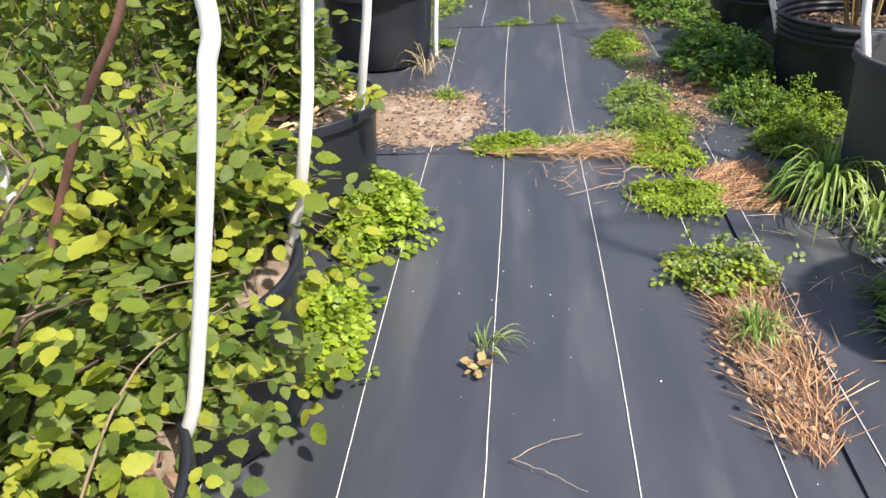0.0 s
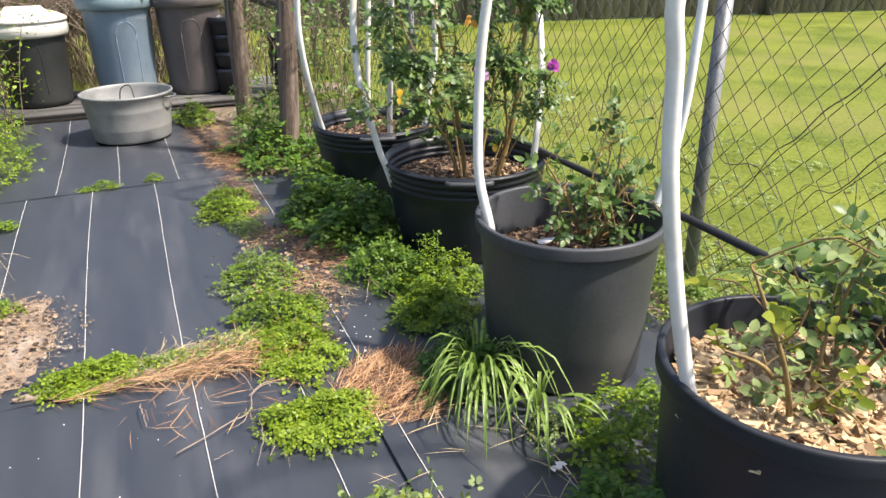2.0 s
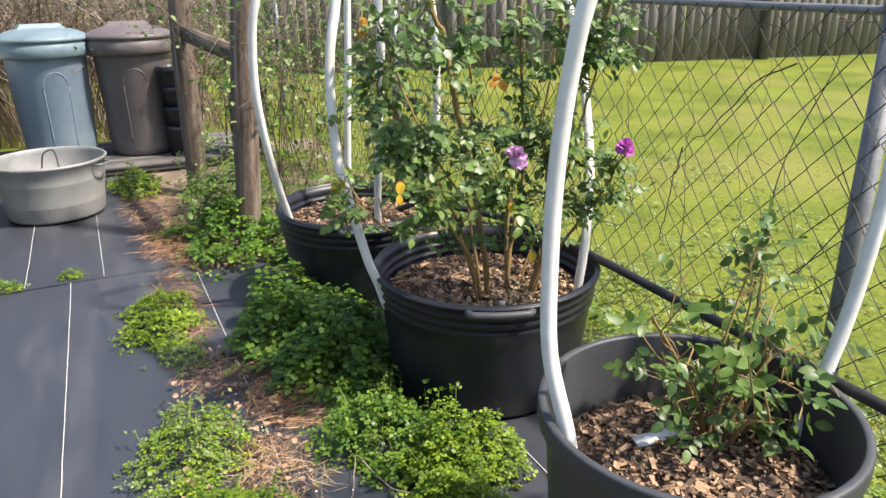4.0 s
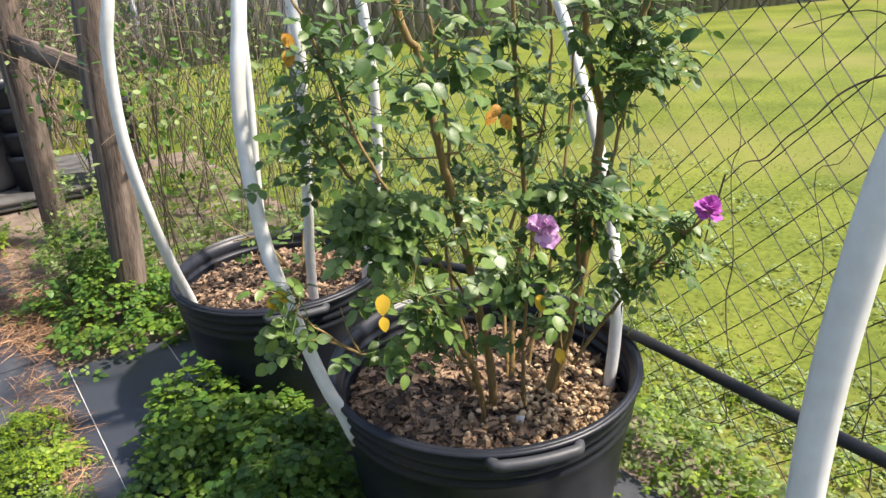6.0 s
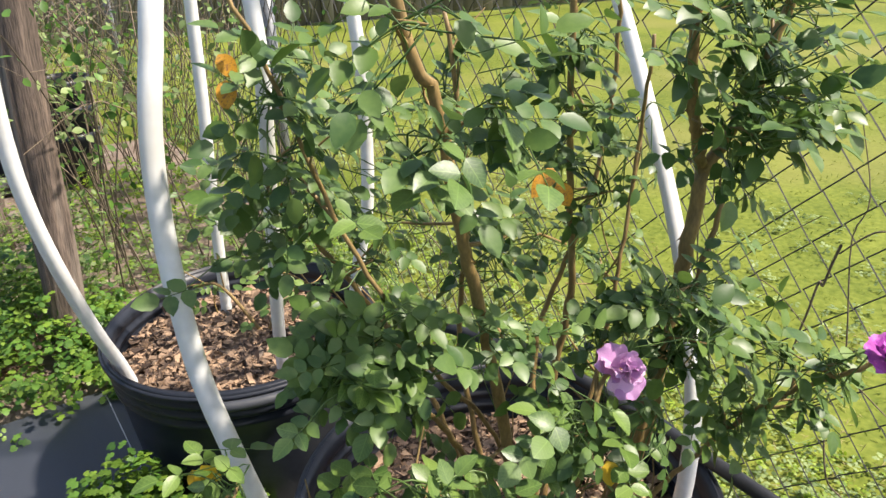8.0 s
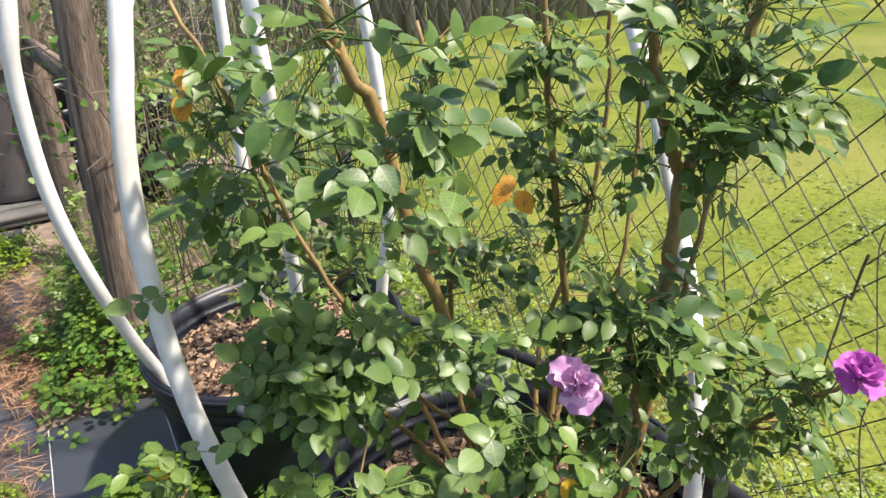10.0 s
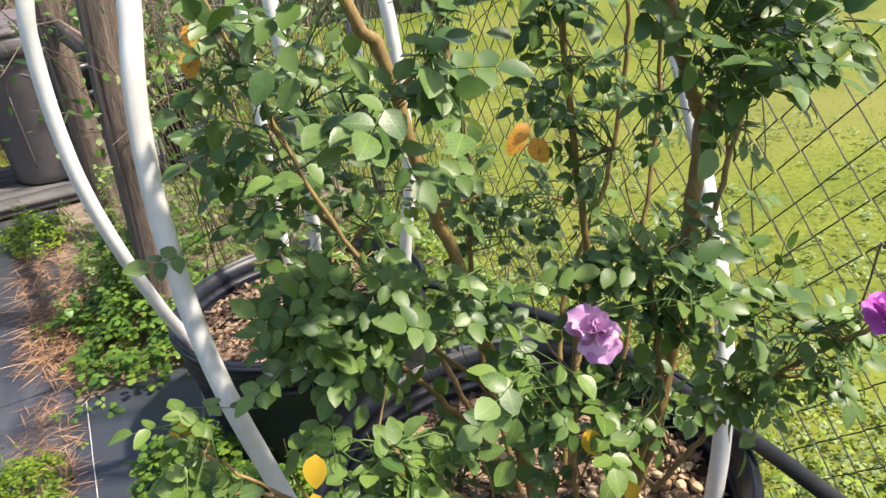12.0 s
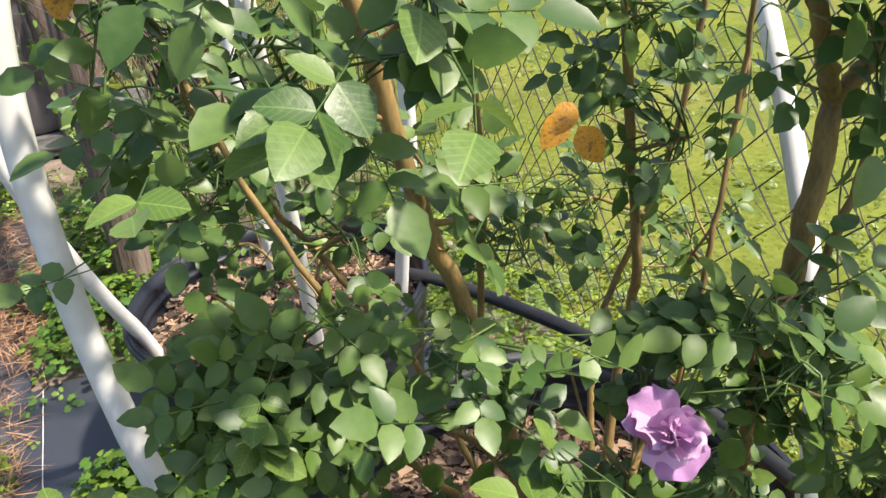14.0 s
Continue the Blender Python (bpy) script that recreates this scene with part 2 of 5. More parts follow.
def tube(points, radius, n=8, caps=True):
    """A round bar along points; radius may be one number or one a point."""
    p = np.asarray(points, float)
    r = np.full(len(p), radius) if np.isscalar(radius) else np.asarray(radius, float)
    t = np.gradient(p, axis=0)
    t /= np.linalg.norm(t, axis=1, keepdims=True) + 1e-9
    ref = np.array((0.0, 0.0, 1.0)) if abs(t[:, 2]).mean() < 0.8 else np.array((1.0, 0.0, 0.0))
    u = np.cross(t, ref)
    u /= np.linalg.norm(u, axis=1, keepdims=True) + 1e-9
    w = np.cross(t, u)
    a = np.linspace(0, 2 * math.pi, n, endpoint=False)
    v = (p[:, None] + r[:, None, None] * (u[:, None] * np.cos(a)[None, :, None] + w[:, None] * np.sin(a)[None, :, None])).reshape(-1, 3)
    f = [(i * n + j, i * n + (j + 1) % n, (i + 1) * n + (j + 1) % n, (i + 1) * n + j) for i in range(len(p) - 1) for j in range(n)]
    if caps:
        f += [tuple(range(n))[::-1], tuple(range((len(p) - 1) * n, len(p) * n))]
    return v, f


def smooth_line(points, n=24):
    """A smooth curve (Catmull-Rom) through a few points."""
    p = np.asarray(points, float)
    q = np.concatenate([[2 * p[0] - p[1]], p, [2 * p[-1] - p[-2]]])
    out = []
    for u in np.linspace(0, len(p) - 1 - 1e-6, n):
        i, s = int(u), u - int(u)
        a, b, c, d = q[i:i + 4]
        out.append(0.5 * (2 * b + (c - a) * s + (2 * a - 5 * b + 4 * c - d) * s * s + (3 * b - a - 3 * c + d) * s ** 3))
    return np.array(out)


def joined(*shapes):
    vs, fs, k = [], [], 0
    for v, f in shapes:
        vs.append(np.asarray(v, float))
        fs += [tuple(int(i) + k for i in g) for g in f]
        k += len(v)
    return np.concatenate(vs), fs


def box(x0, x1, y0, y1, z0, z1, bevel=0.004):
    bm = bmesh.new()
    bmesh.ops.create_cube(bm, size=1)
    for v in bm.verts:
        v.co = Vector(((x0, x1)[v.co.x > 0], (y0, y1)[v.co.y > 0], (z0, z1)[v.co.z > 0]))
    if bevel:
        bmesh.ops.bevel(bm, geom=bm.edges[:], offset=bevel, segments=2, affect="EDGES")
    bm.verts.index_update()
    v = np.array([x.co for x in bm.verts])
    f = [tuple(x.index for x in g.verts) for g in bm.faces]
    bm.free()
    return v, f


def leaf_shape(stations=4, wide=0.62, fold=0.18, droop=0.15, teeth=0.0, lobes=0):
    """A leaf one unit long along x, its face up z."""
    v, rows = [(0, 0, 0)], []
    for i in range(1, stations + 1):
        s = i / (stations + 1)
        w = wide / 2 * math.sin(math.pi * s ** 0.85) ** 0.72 * (1 - 0.1 * s) * (1 + (teeth if i % 2 else -teeth))
        if lobes:
            w *= 1 + 0.35 * math.cos(s * math.pi * lobes * 2)
        z = -droop * s * s
        rows.append(len(v))
        v += [(s, w, z + fold * w), (s, 0, z), (s, -w, z + fold * w)]
    tip = len(v)
    v.append((1, 0, -droop))
    f = [(0, rows[0] + 1, rows[0]), (0, rows[0] + 2, rows[0] + 1)]
    for a, b in zip(rows, rows[1:]):
        f += [(a, a + 1, b + 1, b), (a + 1, a + 2, b + 2, b + 1)]
    f += [(rows[-1], rows[-1] + 1, tip), (rows[-1] + 1, rows[-1] + 2, tip)]
    return np.array(v, float), f


def frames_of(direction, normal):
    """Rotations whose x goes along each direction and whose z is near each normal."""
    x = np.asarray(direction, float)
    x = x / (np.linalg.norm(x, axis=1, keepdims=True) + 1e-9)
    z = np.asarray(normal, float)
    z = z - x * (x * z).sum(1, keepdims=True)
    z /= np.linalg.norm(z, axis=1, keepdims=True) + 1e-9
    return np.stack([x, np.cross(z, x), z], 2)


def scatter(shape, places, direction, normal, size):
    """Many copies of a shape in one list of verts and faces."""
    tv, tf = shape
    R = frames_of(direction, normal)
    s = np.asarray(size, float).reshape(-1, 1, 1) if np.ndim(size) == 1 else np.asarray(size, float)[:, None, :]
    v = np.einsum("kij,knj->kni", R, tv[None] * s) + np.asarray(places, float)[:, None]
    n = len(tv)
    f = [tuple(i + k * n for i in g) for k in range(len(places)) for g in tf]
    return v.reshape(-1, 3), f


def unit(v):
    v = np.asarray(v, float)
    return v / (np.linalg.norm(v, axis=-1, keepdims=True) + 1e-9)


LEAF = leaf_shape(3)
LEAF_FINE = leaf_shape(6, 0.68, 0.22, 0.16, 0.05)
LEAF_FLAT = leaf_shape(5, 0.86, 0.14, 0.22, 0.07)


def lobed_leaf():
    """A weed leaf of three deeply cut leaflets, its face up z."""
    half = ((0.0, 0.03), (0.2, 0.3), (0.38, 0.2), (0.55, 0.46), (0.7, 0.24), (0.86, 0.26), (1.0, 0.0))
    ring = [(x, y) for x, y in half] + [(x, -y) for x, y in half[-2::-1]]
    v = [(0.5, 0.0, 0.03)] + [(x, y, 0.16 * abs(y) - 0.16 * x * x) for x, y in ring]
    f = [(0, i, i % len(ring) + 1) for i in range(1, len(ring) + 1)]
    out = []
    for a, s, off in ((0, 0.75, 0.3), (1.2, 0.62, 0.16), (-1.2, 0.62, 0.16)):
        c, d = math.cos(a), math.sin(a)
        out.append((np.array(v)[:, :] @ np.array(((c, d, 0), (-d, c, 0), (0, 0, 1))) * s + (off * c, off * d, 0), f))
    return joined(*out)


LOBED = lobed_leaf()


# ---- ground ----
def sheet(x0, x1, y0, y1, nx, ny, height, mat, name):
    xs, ys = np.meshgrid(np.linspace(x0, x1, nx), np.linspace(y0, y1, ny))
    v = np.stack([xs.ravel(), ys.ravel(), height(xs.ravel(), ys.ravel())], 1)
    f = [(j * nx + i, j * nx + i + 1, (j + 1) * nx + i + 1, (j + 1) * nx + i) for j in range(ny - 1) for i in range(nx - 1)]
    return mesh_of(name, v, f, mat)


def uneven(x, y, size, amount, seed=0.0):
    return amount * np.array([noise.noise(Vector((a / size, b / size, seed))) for a, b in zip(x, y)])


ground = tagged(new("ground", sheet(-600, 600, -600, 600, 61, 61, lambda x, y: np.full(len(x), -0.03), M_LAWN, "ground")),
                "sunlit yellow-green mown lawn reaching the far fence", "lawn", kind="structure")

earth = tagged(new("bare_earth", sheet(-2.4, 2.02, -1.6, 8.6, 120, 280, lambda x, y: -0.014 + uneven(x, y, 0.25, 0.006) + uneven(x, y, 0.05, 0.003), M_SOIL, "bare_earth")),
               "dry brown earth under the fabric", "soil", kind="structure")
FABRIC_SHEETS = [  # x0, x1, y0, y1, threads at x
    (-1.6, 0.765, -1.5, 4.1, (-0.915, -0.61, -0.305, 0.0, 0.305, 0.6)),
    (-1.6, 0.765, 4.085, 6.085, (-0.3, 0.0, 0.3)),
    (0.74, 1.8, -1.5, 5.95, (0.8, 1.1, 1.4)),
    (-1.7, 0.74, 6.075, 7.9, (-0.17, 0.13, 0.43)),
]
fabric = thing("ground_fabric", "black woven weed-control fabric with white guide threads laid over the ground", "ground fabric", kind="structure")
for k, (x0, x1, y0, y1, threads) in enumerate(FABRIC_SHEETS):
    lift = (0.0, 0.004, 0.008, 0.0065)[k]
    hgt = lambda x, y: lift + np.abs(uneven(x, y, 0.5, 0.006, k)) + uneven(x, y, 0.12, 0.0015, k + 9)
    part("fabric_sheet", sheet(x0, x1, y0, y1, int((x1 - x0) / 0.05), int((y1 - y0) / 0.05), hgt, M_FABRIC, "fabric_sheet"), None, fabric)
    for tx in threads:
        ys = np.linspace(y0 + 0.01, y1 - 0.01, int((y1 - y0) / 0.05))
        xs = tx + 0.006 * np.sin(ys * 2.1 + tx * 5) + uneven(ys, ys * 0 + tx, 0.1, 0.0015)
        zs = hgt(xs, ys) + 0.003
        v = np.concatenate([np.stack([xs - 0.0014, ys, zs], 1), np.stack([xs, ys, zs + 0.0011], 1), np.stack([xs + 0.0014, ys, zs], 1)])
        n = len(ys)
        f = [(a * n + i, (a + 1) * n + i, (a + 1) * n + i + 1, a * n + i + 1) for a in (0, 1) for i in range(n - 1)]
        part("guide_thread", (v, f), M_THREAD, fabric, "white guide thread")


def mound(name, cx, cy, rx, ry, h, mat, label, category, seed, turn=0.0):
    """A low patch of loose earth with a ragged edge."""
    n, rings = 140, 16
    v, f = [(0, 0, h)], []
    for i in range(1, rings + 1):
        for j in range(n):
            a = 2 * math.pi * j / n
            s = i / rings
            edge = 1 + 0.45 * noise.noise(Vector((math.cos(a) * 1.6, math.sin(a) * 1.6, seed))) + 0.16 * noise.noise(Vector((math.cos(a) * 7, math.sin(a) * 7, seed)))
            x, y = rx * s * edge * math.cos(a), ry * s * edge * math.sin(a)
            z = h * (1 - s ** 2) + 0.012 * noise.noise(Vector((x * 22, y * 22, seed))) * (1 - s) - 0.004 * (s > 0.99)
            v.append((x, y, z))
    f += [(0, 1 + j, 1 + (j + 1) % n) for j in range(n)]
    for i in range(rings - 1):
        for j in range(n):
            k = (j + 1) % n
            f.append((1 + i * n + j, 1 + (i + 1) * n + j, 1 + (i + 1) * n + k, 1 + i * n + k))
    ob = new(name, mesh_of(name, v, f, mat))
    ob.matrix_world = pose(cx, cy, 0.011, 0, 0, turn)
    return tagged(ob, label, category, kind="structure")


mound("soil_patch", -0.38, 4.48, 0.32, 0.33, 0.014, M_SOIL, "bare dry brown soil showing through the torn fabric", "soil", 1.0)
mound("soil_strip", 0.2, 4.12, 0.36, 0.06, 0.014, M_SOIL, "strip of dry soil along the fabric seam", "soil", 2.0)
mound("soil_strip", 0.67, 2.95, 0.08, 0.29, 0.014, M_SOIL, "strip of dry soil between two fabric sheets", "soil", 3.0, -4)


def straw_patch(name, cx, cy, rx, ry, count, label, mat=M_STRAW, along=None, h=0.03, length=0.11, at_z=0.018):
    """Loose needles lying over one another."""
    a, s = rng.uniform(0, 2 * math.pi, count), np.sqrt(rng.uniform(0, 1, count))
    p = np.stack([cx + rx * s * np.cos(a), cy + ry * s * np.sin(a), at_z + h * (1 - s) * rng.uniform(0, 1, count)], 1)
    t = rng.uniform(0, 2 * math.pi, count) if along is None else rng.normal(along, 0.5, count)
    d = np.stack([np.cos(t), np.sin(t), rng.normal(0, 0.09, count)], 1)
    nrm = np.stack([rng.normal(0, 0.3, count), rng.normal(0, 0.3, count), np.ones(count)], 1)
    shape = leaf_shape(3, 0.022, 0.6, 0.05)
    bend = shape[0].copy()
    bend[:, 1] += 0.06 * bend[:, 0] ** 2
    v, f = scatter((bend, shape[1]), p, d, nrm, rng.uniform(0.5, 1.25, count) * length)
    v[:, 2] = np.maximum(v[:, 2], at_z - 0.004)
    ob = new(name, mesh_of(name, v, f, mat, False))
    return tagged(ob, label, "straw", kind="stuff")


def weed(cx, cy, rx, ry, h, count, size, mats, label, z=0.01, shape=None, sprigs=0):
    """A low clump: thin stalks, and small lobed leaves over a dome."""
    ob = thing("weed", label, "weed", (cx, cy, z), group="weeds")
    shares = [len(x) for x in np.array_split(np.arange(count), len(mats))]
    for mat, k in zip(mats, shares):
        a = rng.uniform(0, 2 * math.pi, k)
        s = np.sqrt(rng.uniform(0, 1, k)) * np.where(rng.uniform(0, 1, k) < 0.16, rng.uniform(0.9, 1.45, k), 0.95)
        wob = np.array([1 + 0.5 * noise.noise(Vector((math.cos(t) * 1.5 + cx * 3, math.sin(t) * 1.5 + cy * 3, h))) + 0.3 * noise.noise(Vector((math.cos(t) * 5 + cx, math.sin(t) * 5 + cy, 2.0))) for t in a]) * rng.uniform(0.85, 1.12, k)
        x, y = rx * s * wob * np.cos(a), ry * s * wob * np.sin(a)
        lump = np.array([max(0.12, 0.75 + 0.9 * noise.noise(Vector((p * 11 + cx, q * 11 + cy, 3.0)))) for p, q in zip(x, y)])
        zz = h * np.maximum(0.1, 1 - 0.85 * s ** 2) * (0.35 + 0.65 * rng.uniform(0, 1, k) ** 0.6) * lump * 1.15
        d = np.stack([np.cos(a) + rng.normal(0, 0.7, k), np.sin(a) + rng.normal(0, 0.7, k), rng.normal(0.05, 0.3, k)], 1)
        nrm = np.stack([0.6 * s * np.cos(a) + rng.normal(0, 0.3, k), 0.6 * s * np.sin(a) + rng.normal(0, 0.3, k), np.full(k, 1.15)], 1)
        v, f = scatter(shape or LOBED, np.stack([x, y, np.maximum(zz, 0.006)], 1), d, nrm, rng.uniform(0.6, 1.25, k) * size)
        part("foliage", (v, f), mat, ob, kind="stuff")
    stalks, tips = [], []
    for i in range(max(8, count // 30)):
        a, s = rng.uniform(0, 2 * math.pi), math.sqrt(rng.uniform(0, 0.8))
        top = np.array((rx * s * math.cos(a), ry * s * math.sin(a), h * (1 - 0.8 * s * s) * 0.85))
        if i < sprigs:
            top = top * (1.25, 1.25, 1) + (0, 0, h * rng.uniform(0.1, 0.5))
            tips.append(top)
        base = top * (0.5, 0.5, 0) + (0, 0, -0.005)
        stalks.append(tube(smooth_line([base, (base + top) / 2 + rng.normal(0, 0.012, 3), top], 5), 0.0013, 3, False))
    part("stalk_mass", joined(*stalks), M_GRASS, ob, kind="stuff")
    if tips:
        k = len(tips) * 7
        p = np.repeat(np.array(tips), 7, 0) + rng.normal(0, 0.012, (k, 3))
        part("sprig_foliage", scatter(LEAF_FLAT, p, rng.normal(0, 1, (k, 3)), rng.normal(0, 0.4, (k, 3)) + (0, 0, 0.8), rng.uniform(0.4, 0.85, k) * size), mats[0], ob, kind="stuff")
    return ob


def ribbon(points, width):
    """A grass blade: a tapering folded strip."""
    p = np.asarray(points, float)
    n = len(p)
    t = np.gradient(p, axis=0)
    side = np.cross(t, (0, 0, 1))
    side /= np.linalg.norm(side, axis=1, keepdims=True) + 1e-9
    w = width * np.sin(np.linspace(0.5, math.pi, n)) ** 0.7
    w[-1] = 0.0004
    v = np.concatenate([p - side * w[:, None] / 2 + (0, 0, width * 0.2), p, p + side * w[:, None] / 2 + (0, 0, width * 0.2)])
    f = [(a * n + i, (a + 1) * n + i, (a + 1) * n + i + 1, a * n + i + 1) for a in (0, 1) for i in range(n - 1)]
    return v, f


def grass_tuft(cx, cy, count, length, width, label, spread=0.7, z=0.01, lean=(0, 0), mat=M_GRASS, fall=0.8):
    ob = thing("grass_tuft", label, "grass", (cx, cy, z), group="grass tufts")
    blades = []
    for _ in range(count):
        a = rng.uniform(0, 2 * math.pi)
        L = length * rng.uniform(0.55, 1.2)
        out = np.array((math.cos(a) + lean[0], math.sin(a) + lean[1], 0)) * L * spread * rng.uniform(0.4, 1.1)
        base = np.array((math.cos(a), math.sin(a), 0)) * 0.035 * rng.uniform(0, 1)
        up = L * rng.uniform(0.3, 0.62)
        end = base + out + (0, 0, max(0.005, up * (1 - fall * rng.uniform(0.6, 1.25))))
        blades.append(ribbon(smooth_line([base, base + out * 0.25 + (0, 0, up * 0.75), base + out * 0.65 + (0, 0, up * 0.9), end], 8), width * rng.uniform(0.6, 1.2)))
    if width >= 0.007:
        for bl in blades:
            part("blade", bl, mat, ob)
    else:
        part("blade_mass", joined(*blades), mat, ob, kind="stuff")
    return ob


# ---- pots ----
def pot(cx, cy, r, h, mat, soil_z, label, mulch, base=0.84, ribbed=False, mulch_count=420, handle_turn=None, mulch_mat=None, mulch_size=0.017):
    ob = thing("plant_pot", label, "plant pot", (cx, cy, 0.012), group="large plant pots")
    rb = r * base
    wall = lambda z: rb + (r - 0.012 - rb) * z / h
    prof = [(0.0, 0.004), (rb - 0.03, 0.004), (rb - 0.012, 0.0), (rb, 0.012), (wall(h * 0.3), h * 0.3), (wall(h * 0.6), h * 0.6)]
    if ribbed:
        z = h * 0.74
        for _ in range(4):
            prof += [(wall(z), z), (wall(z) + 0.007, z + 0.008), (wall(z) + 0.007, z + 0.016), (wall(z), z + 0.024)]
            z += 0.026
        prof += [(r - 0.008, h - 0.012), (r, h - 0.006), (r - 0.002, h), (r - 0.014, h), (r - 0.018, h - 0.012)]
        z = h - 0.022
        for _ in range(4):
            prof += [(wall(z) - 0.012, z), (wall(z) - 0.006, z - 0.01), (wall(z) - 0.006, z - 0.016), (wall(z) - 0.012, z - 0.022)]
            z -= 0.026
    else:
        prof += [(wall(h - 0.042), h - 0.042), (wall(h - 0.04), h - 0.039), (r - 0.002, h - 0.037), (r, h - 0.035), (r, h - 0.032), (r, h - 0.006), (r - 0.001, h - 0.002), (r - 0.004, h), (r - 0.012, h), (r - 0.015, h - 0.002), (r - 0.016, h - 0.006), (r - 0.018, h - 0.03)]
    prof += [(wall(soil_z) - 0.014, soil_z), (wall(soil_z - 0.05) - 0.014, soil_z - 0.05)]
    part("pot_body", lathe(prof, 72), mat, ob)
    # soil, domed and rough
    n, rs = 48, wall(soil_z) - 0.012
    v, f = [(0, 0, soil_z + 0.012)], []
    for i in range(1, 9):
        for j in range(n):
            a, q = 2 * math.pi * j / n, rs * i / 8
            x, y = q * math.cos(a), q * math.sin(a)
            v.append((x, y, soil_z + 0.012 * (1 - (i / 8) ** 2) + 0.016 * noise.noise(Vector((x * 14 + cx, y * 14 + cy, 1)))))
    f += [(0, 1 + j, 1 + (j + 1) % n) for j in range(n)]
    f += [(1 + i * n + j, 1 + (i + 1) * n + j, 1 + (i + 1) * n + (j + 1) % n, 1 + i * n + (j + 1) % n) for i in range(7) for j in range(n)]
    part("soil", (v, f), M_SOIL, ob, "dry brown potting soil")
    if mulch:
        cv = np.array([(i, j, k) for i in (-1, 1) for j in (-1, 1) for k in (-1, 1)], float) * (1.45, 0.52, 0.26) * rng.uniform(0.6, 1.25, (8, 1)) + rng.normal(0, 0.12, (8, 3))
        cf = [(0, 1, 3, 2), (4, 6, 7, 5), (0, 4, 5, 1), (2, 3, 7, 6), (0, 2, 6, 4), (1, 5, 7, 3)]
        a, s = rng.uniform(0, 2 * math.pi, mulch_count), np.sqrt(rng.uniform(0, 0.96, mulch_count))
        p = np.stack([rs * s * np.cos(a), rs * s * np.sin(a), soil_z + 0.006 + 0.014 * (1 - s ** 2) + rng.uniform(0, 0.012, mulch_count)], 1)
        v, f = scatter((cv, cf), p, rng.normal(0, 1, (mulch_count, 3)) * (1, 1, 0.3), rng.normal(0, 0.4, (mulch_count, 3)) + (0, 0, 1), rng.uniform(0.3, 1.0, mulch_count) ** 1.6 * mulch_size * 1.9)
        part("mulch", (v, f), mulch_mat or M_MULCH, ob, "loose brown bark mulch", kind="stuff", smooth=False)
    if handle_turn is not None:
        for a in (handle_turn, handle_turn + math.pi):
            pts = [((r + 0.012) * math.cos(a + d), (r + 0.012) * math.sin(a + d), h - 0.012) for d in np.linspace(-0.22, 0.22, 9)]
            pts = [((r - 0.008) * math.cos(a - 0.26), (r - 0.008) * math.sin(a - 0.26), h - 0.014)] + pts + [((r - 0.008) * math.cos(a + 0.26), (r - 0.008) * math.sin(a + 0.26), h - 0.014)]
            # lighter plastic than the pot: the sky highlight is put into the handle's colour
            part("handle", tube(smooth_line(pts, 20), 0.011, 8), M_POT_GREY, ob, "moulded grab handle")
    return ob


pot(1.345, 2.81, 0.275, 0.487, M_POT, 0.4, "large black plastic pot holding pale mulch and young roses", True, 0.86, mulch_count=2600, mulch_mat=M_PALEMULCH, mulch_size=0.0085)
pot(1.378, 3.683, 0.272, 0.475, M_POT_GREY, 0.33, "large dark grey plastic pot with a low rose", True, 0.84, mulch_count=3200, mulch_size=0.0042)
wide_pot = pot(1.5, 4.67, 0.338, 0.37, M_POT_SHINY, 0.265, "wide black ribbed nursery pot with grab handles", True, 0.84, True, 4200, handle_turn=-1.95, mulch_size=0.0075)
pellet = lathe([(0.02, -0.5), (0.34, -0.26), (0.36, 0.06), (0.22, 0.34), (0.02, 0.42)], 5)
cnt = 640
a, sc = rng.normal(-1.1, 0.6, cnt), np.sqrt(rng.uniform(0.1, 0.92, cnt))
pp = np.stack([0.29 * sc * np.cos(a), 0.29 * sc * np.sin(a), 0.283 + 0.018 * (1 - sc ** 2) + rng.uniform(0, 0.012, cnt)], 1)
part("pellet_litter", scatter(pellet, pp, rng.normal(0, 1, (cnt, 3)), rng.normal(0, 1, (cnt, 3)), rng.uniform(0.45, 1.0, (cnt, 1)) * 0.0185 * rng.uniform(0.4, 1.35, (cnt, 3))), M_PALEMULCH, wide_pot, "pale tan pellets strewn over the mulch", kind="stuff", smooth=False)
pot(1.37, 5.47, 0.31, 0.355, M_POT_SHINY, 0.28, "black ribbed nursery pot filled with bark mulch", True, 0.84, True, 3000, handle_turn=1.3, mulch_size=0.0058)
pot(-0.7, 5.42, 0.312, 0.41, M_POT_SHINY, 0.35, "black nursery pot with sparse green canes", False, 0.84, handle_turn=-1.2)
pot(-0.7, 3.62, 0.31, 0.4, M_POT_SHINY, 0.34, "black nursery pot overgrown with brambles", True, 0.84, mulch_count=160, mulch_mat=M_PALEMULCH)
pot(-0.7, 2.6, 0.31, 0.4, M_POT_SHINY, 0.34, "black nursery pot hidden under bramble foliage", False, 0.84)
pot(-0.7, 1.97, 0.31, 0.4, M_POT_SHINY, 0.35, "black nursery pot hidden under bramble foliage", True, 0.84, mulch_count=260, mulch_size=0.014)


# ---- bent plastic pipes ----
def hoop(points, label, radius=0.0135):
    ob = new("pvc_pipe", mesh_of("pvc_pipe", *tube(smooth_line(points, 60), radius, 12), M_PVC))
    return tagged(ob, label, "pipe", "bent white pipes")


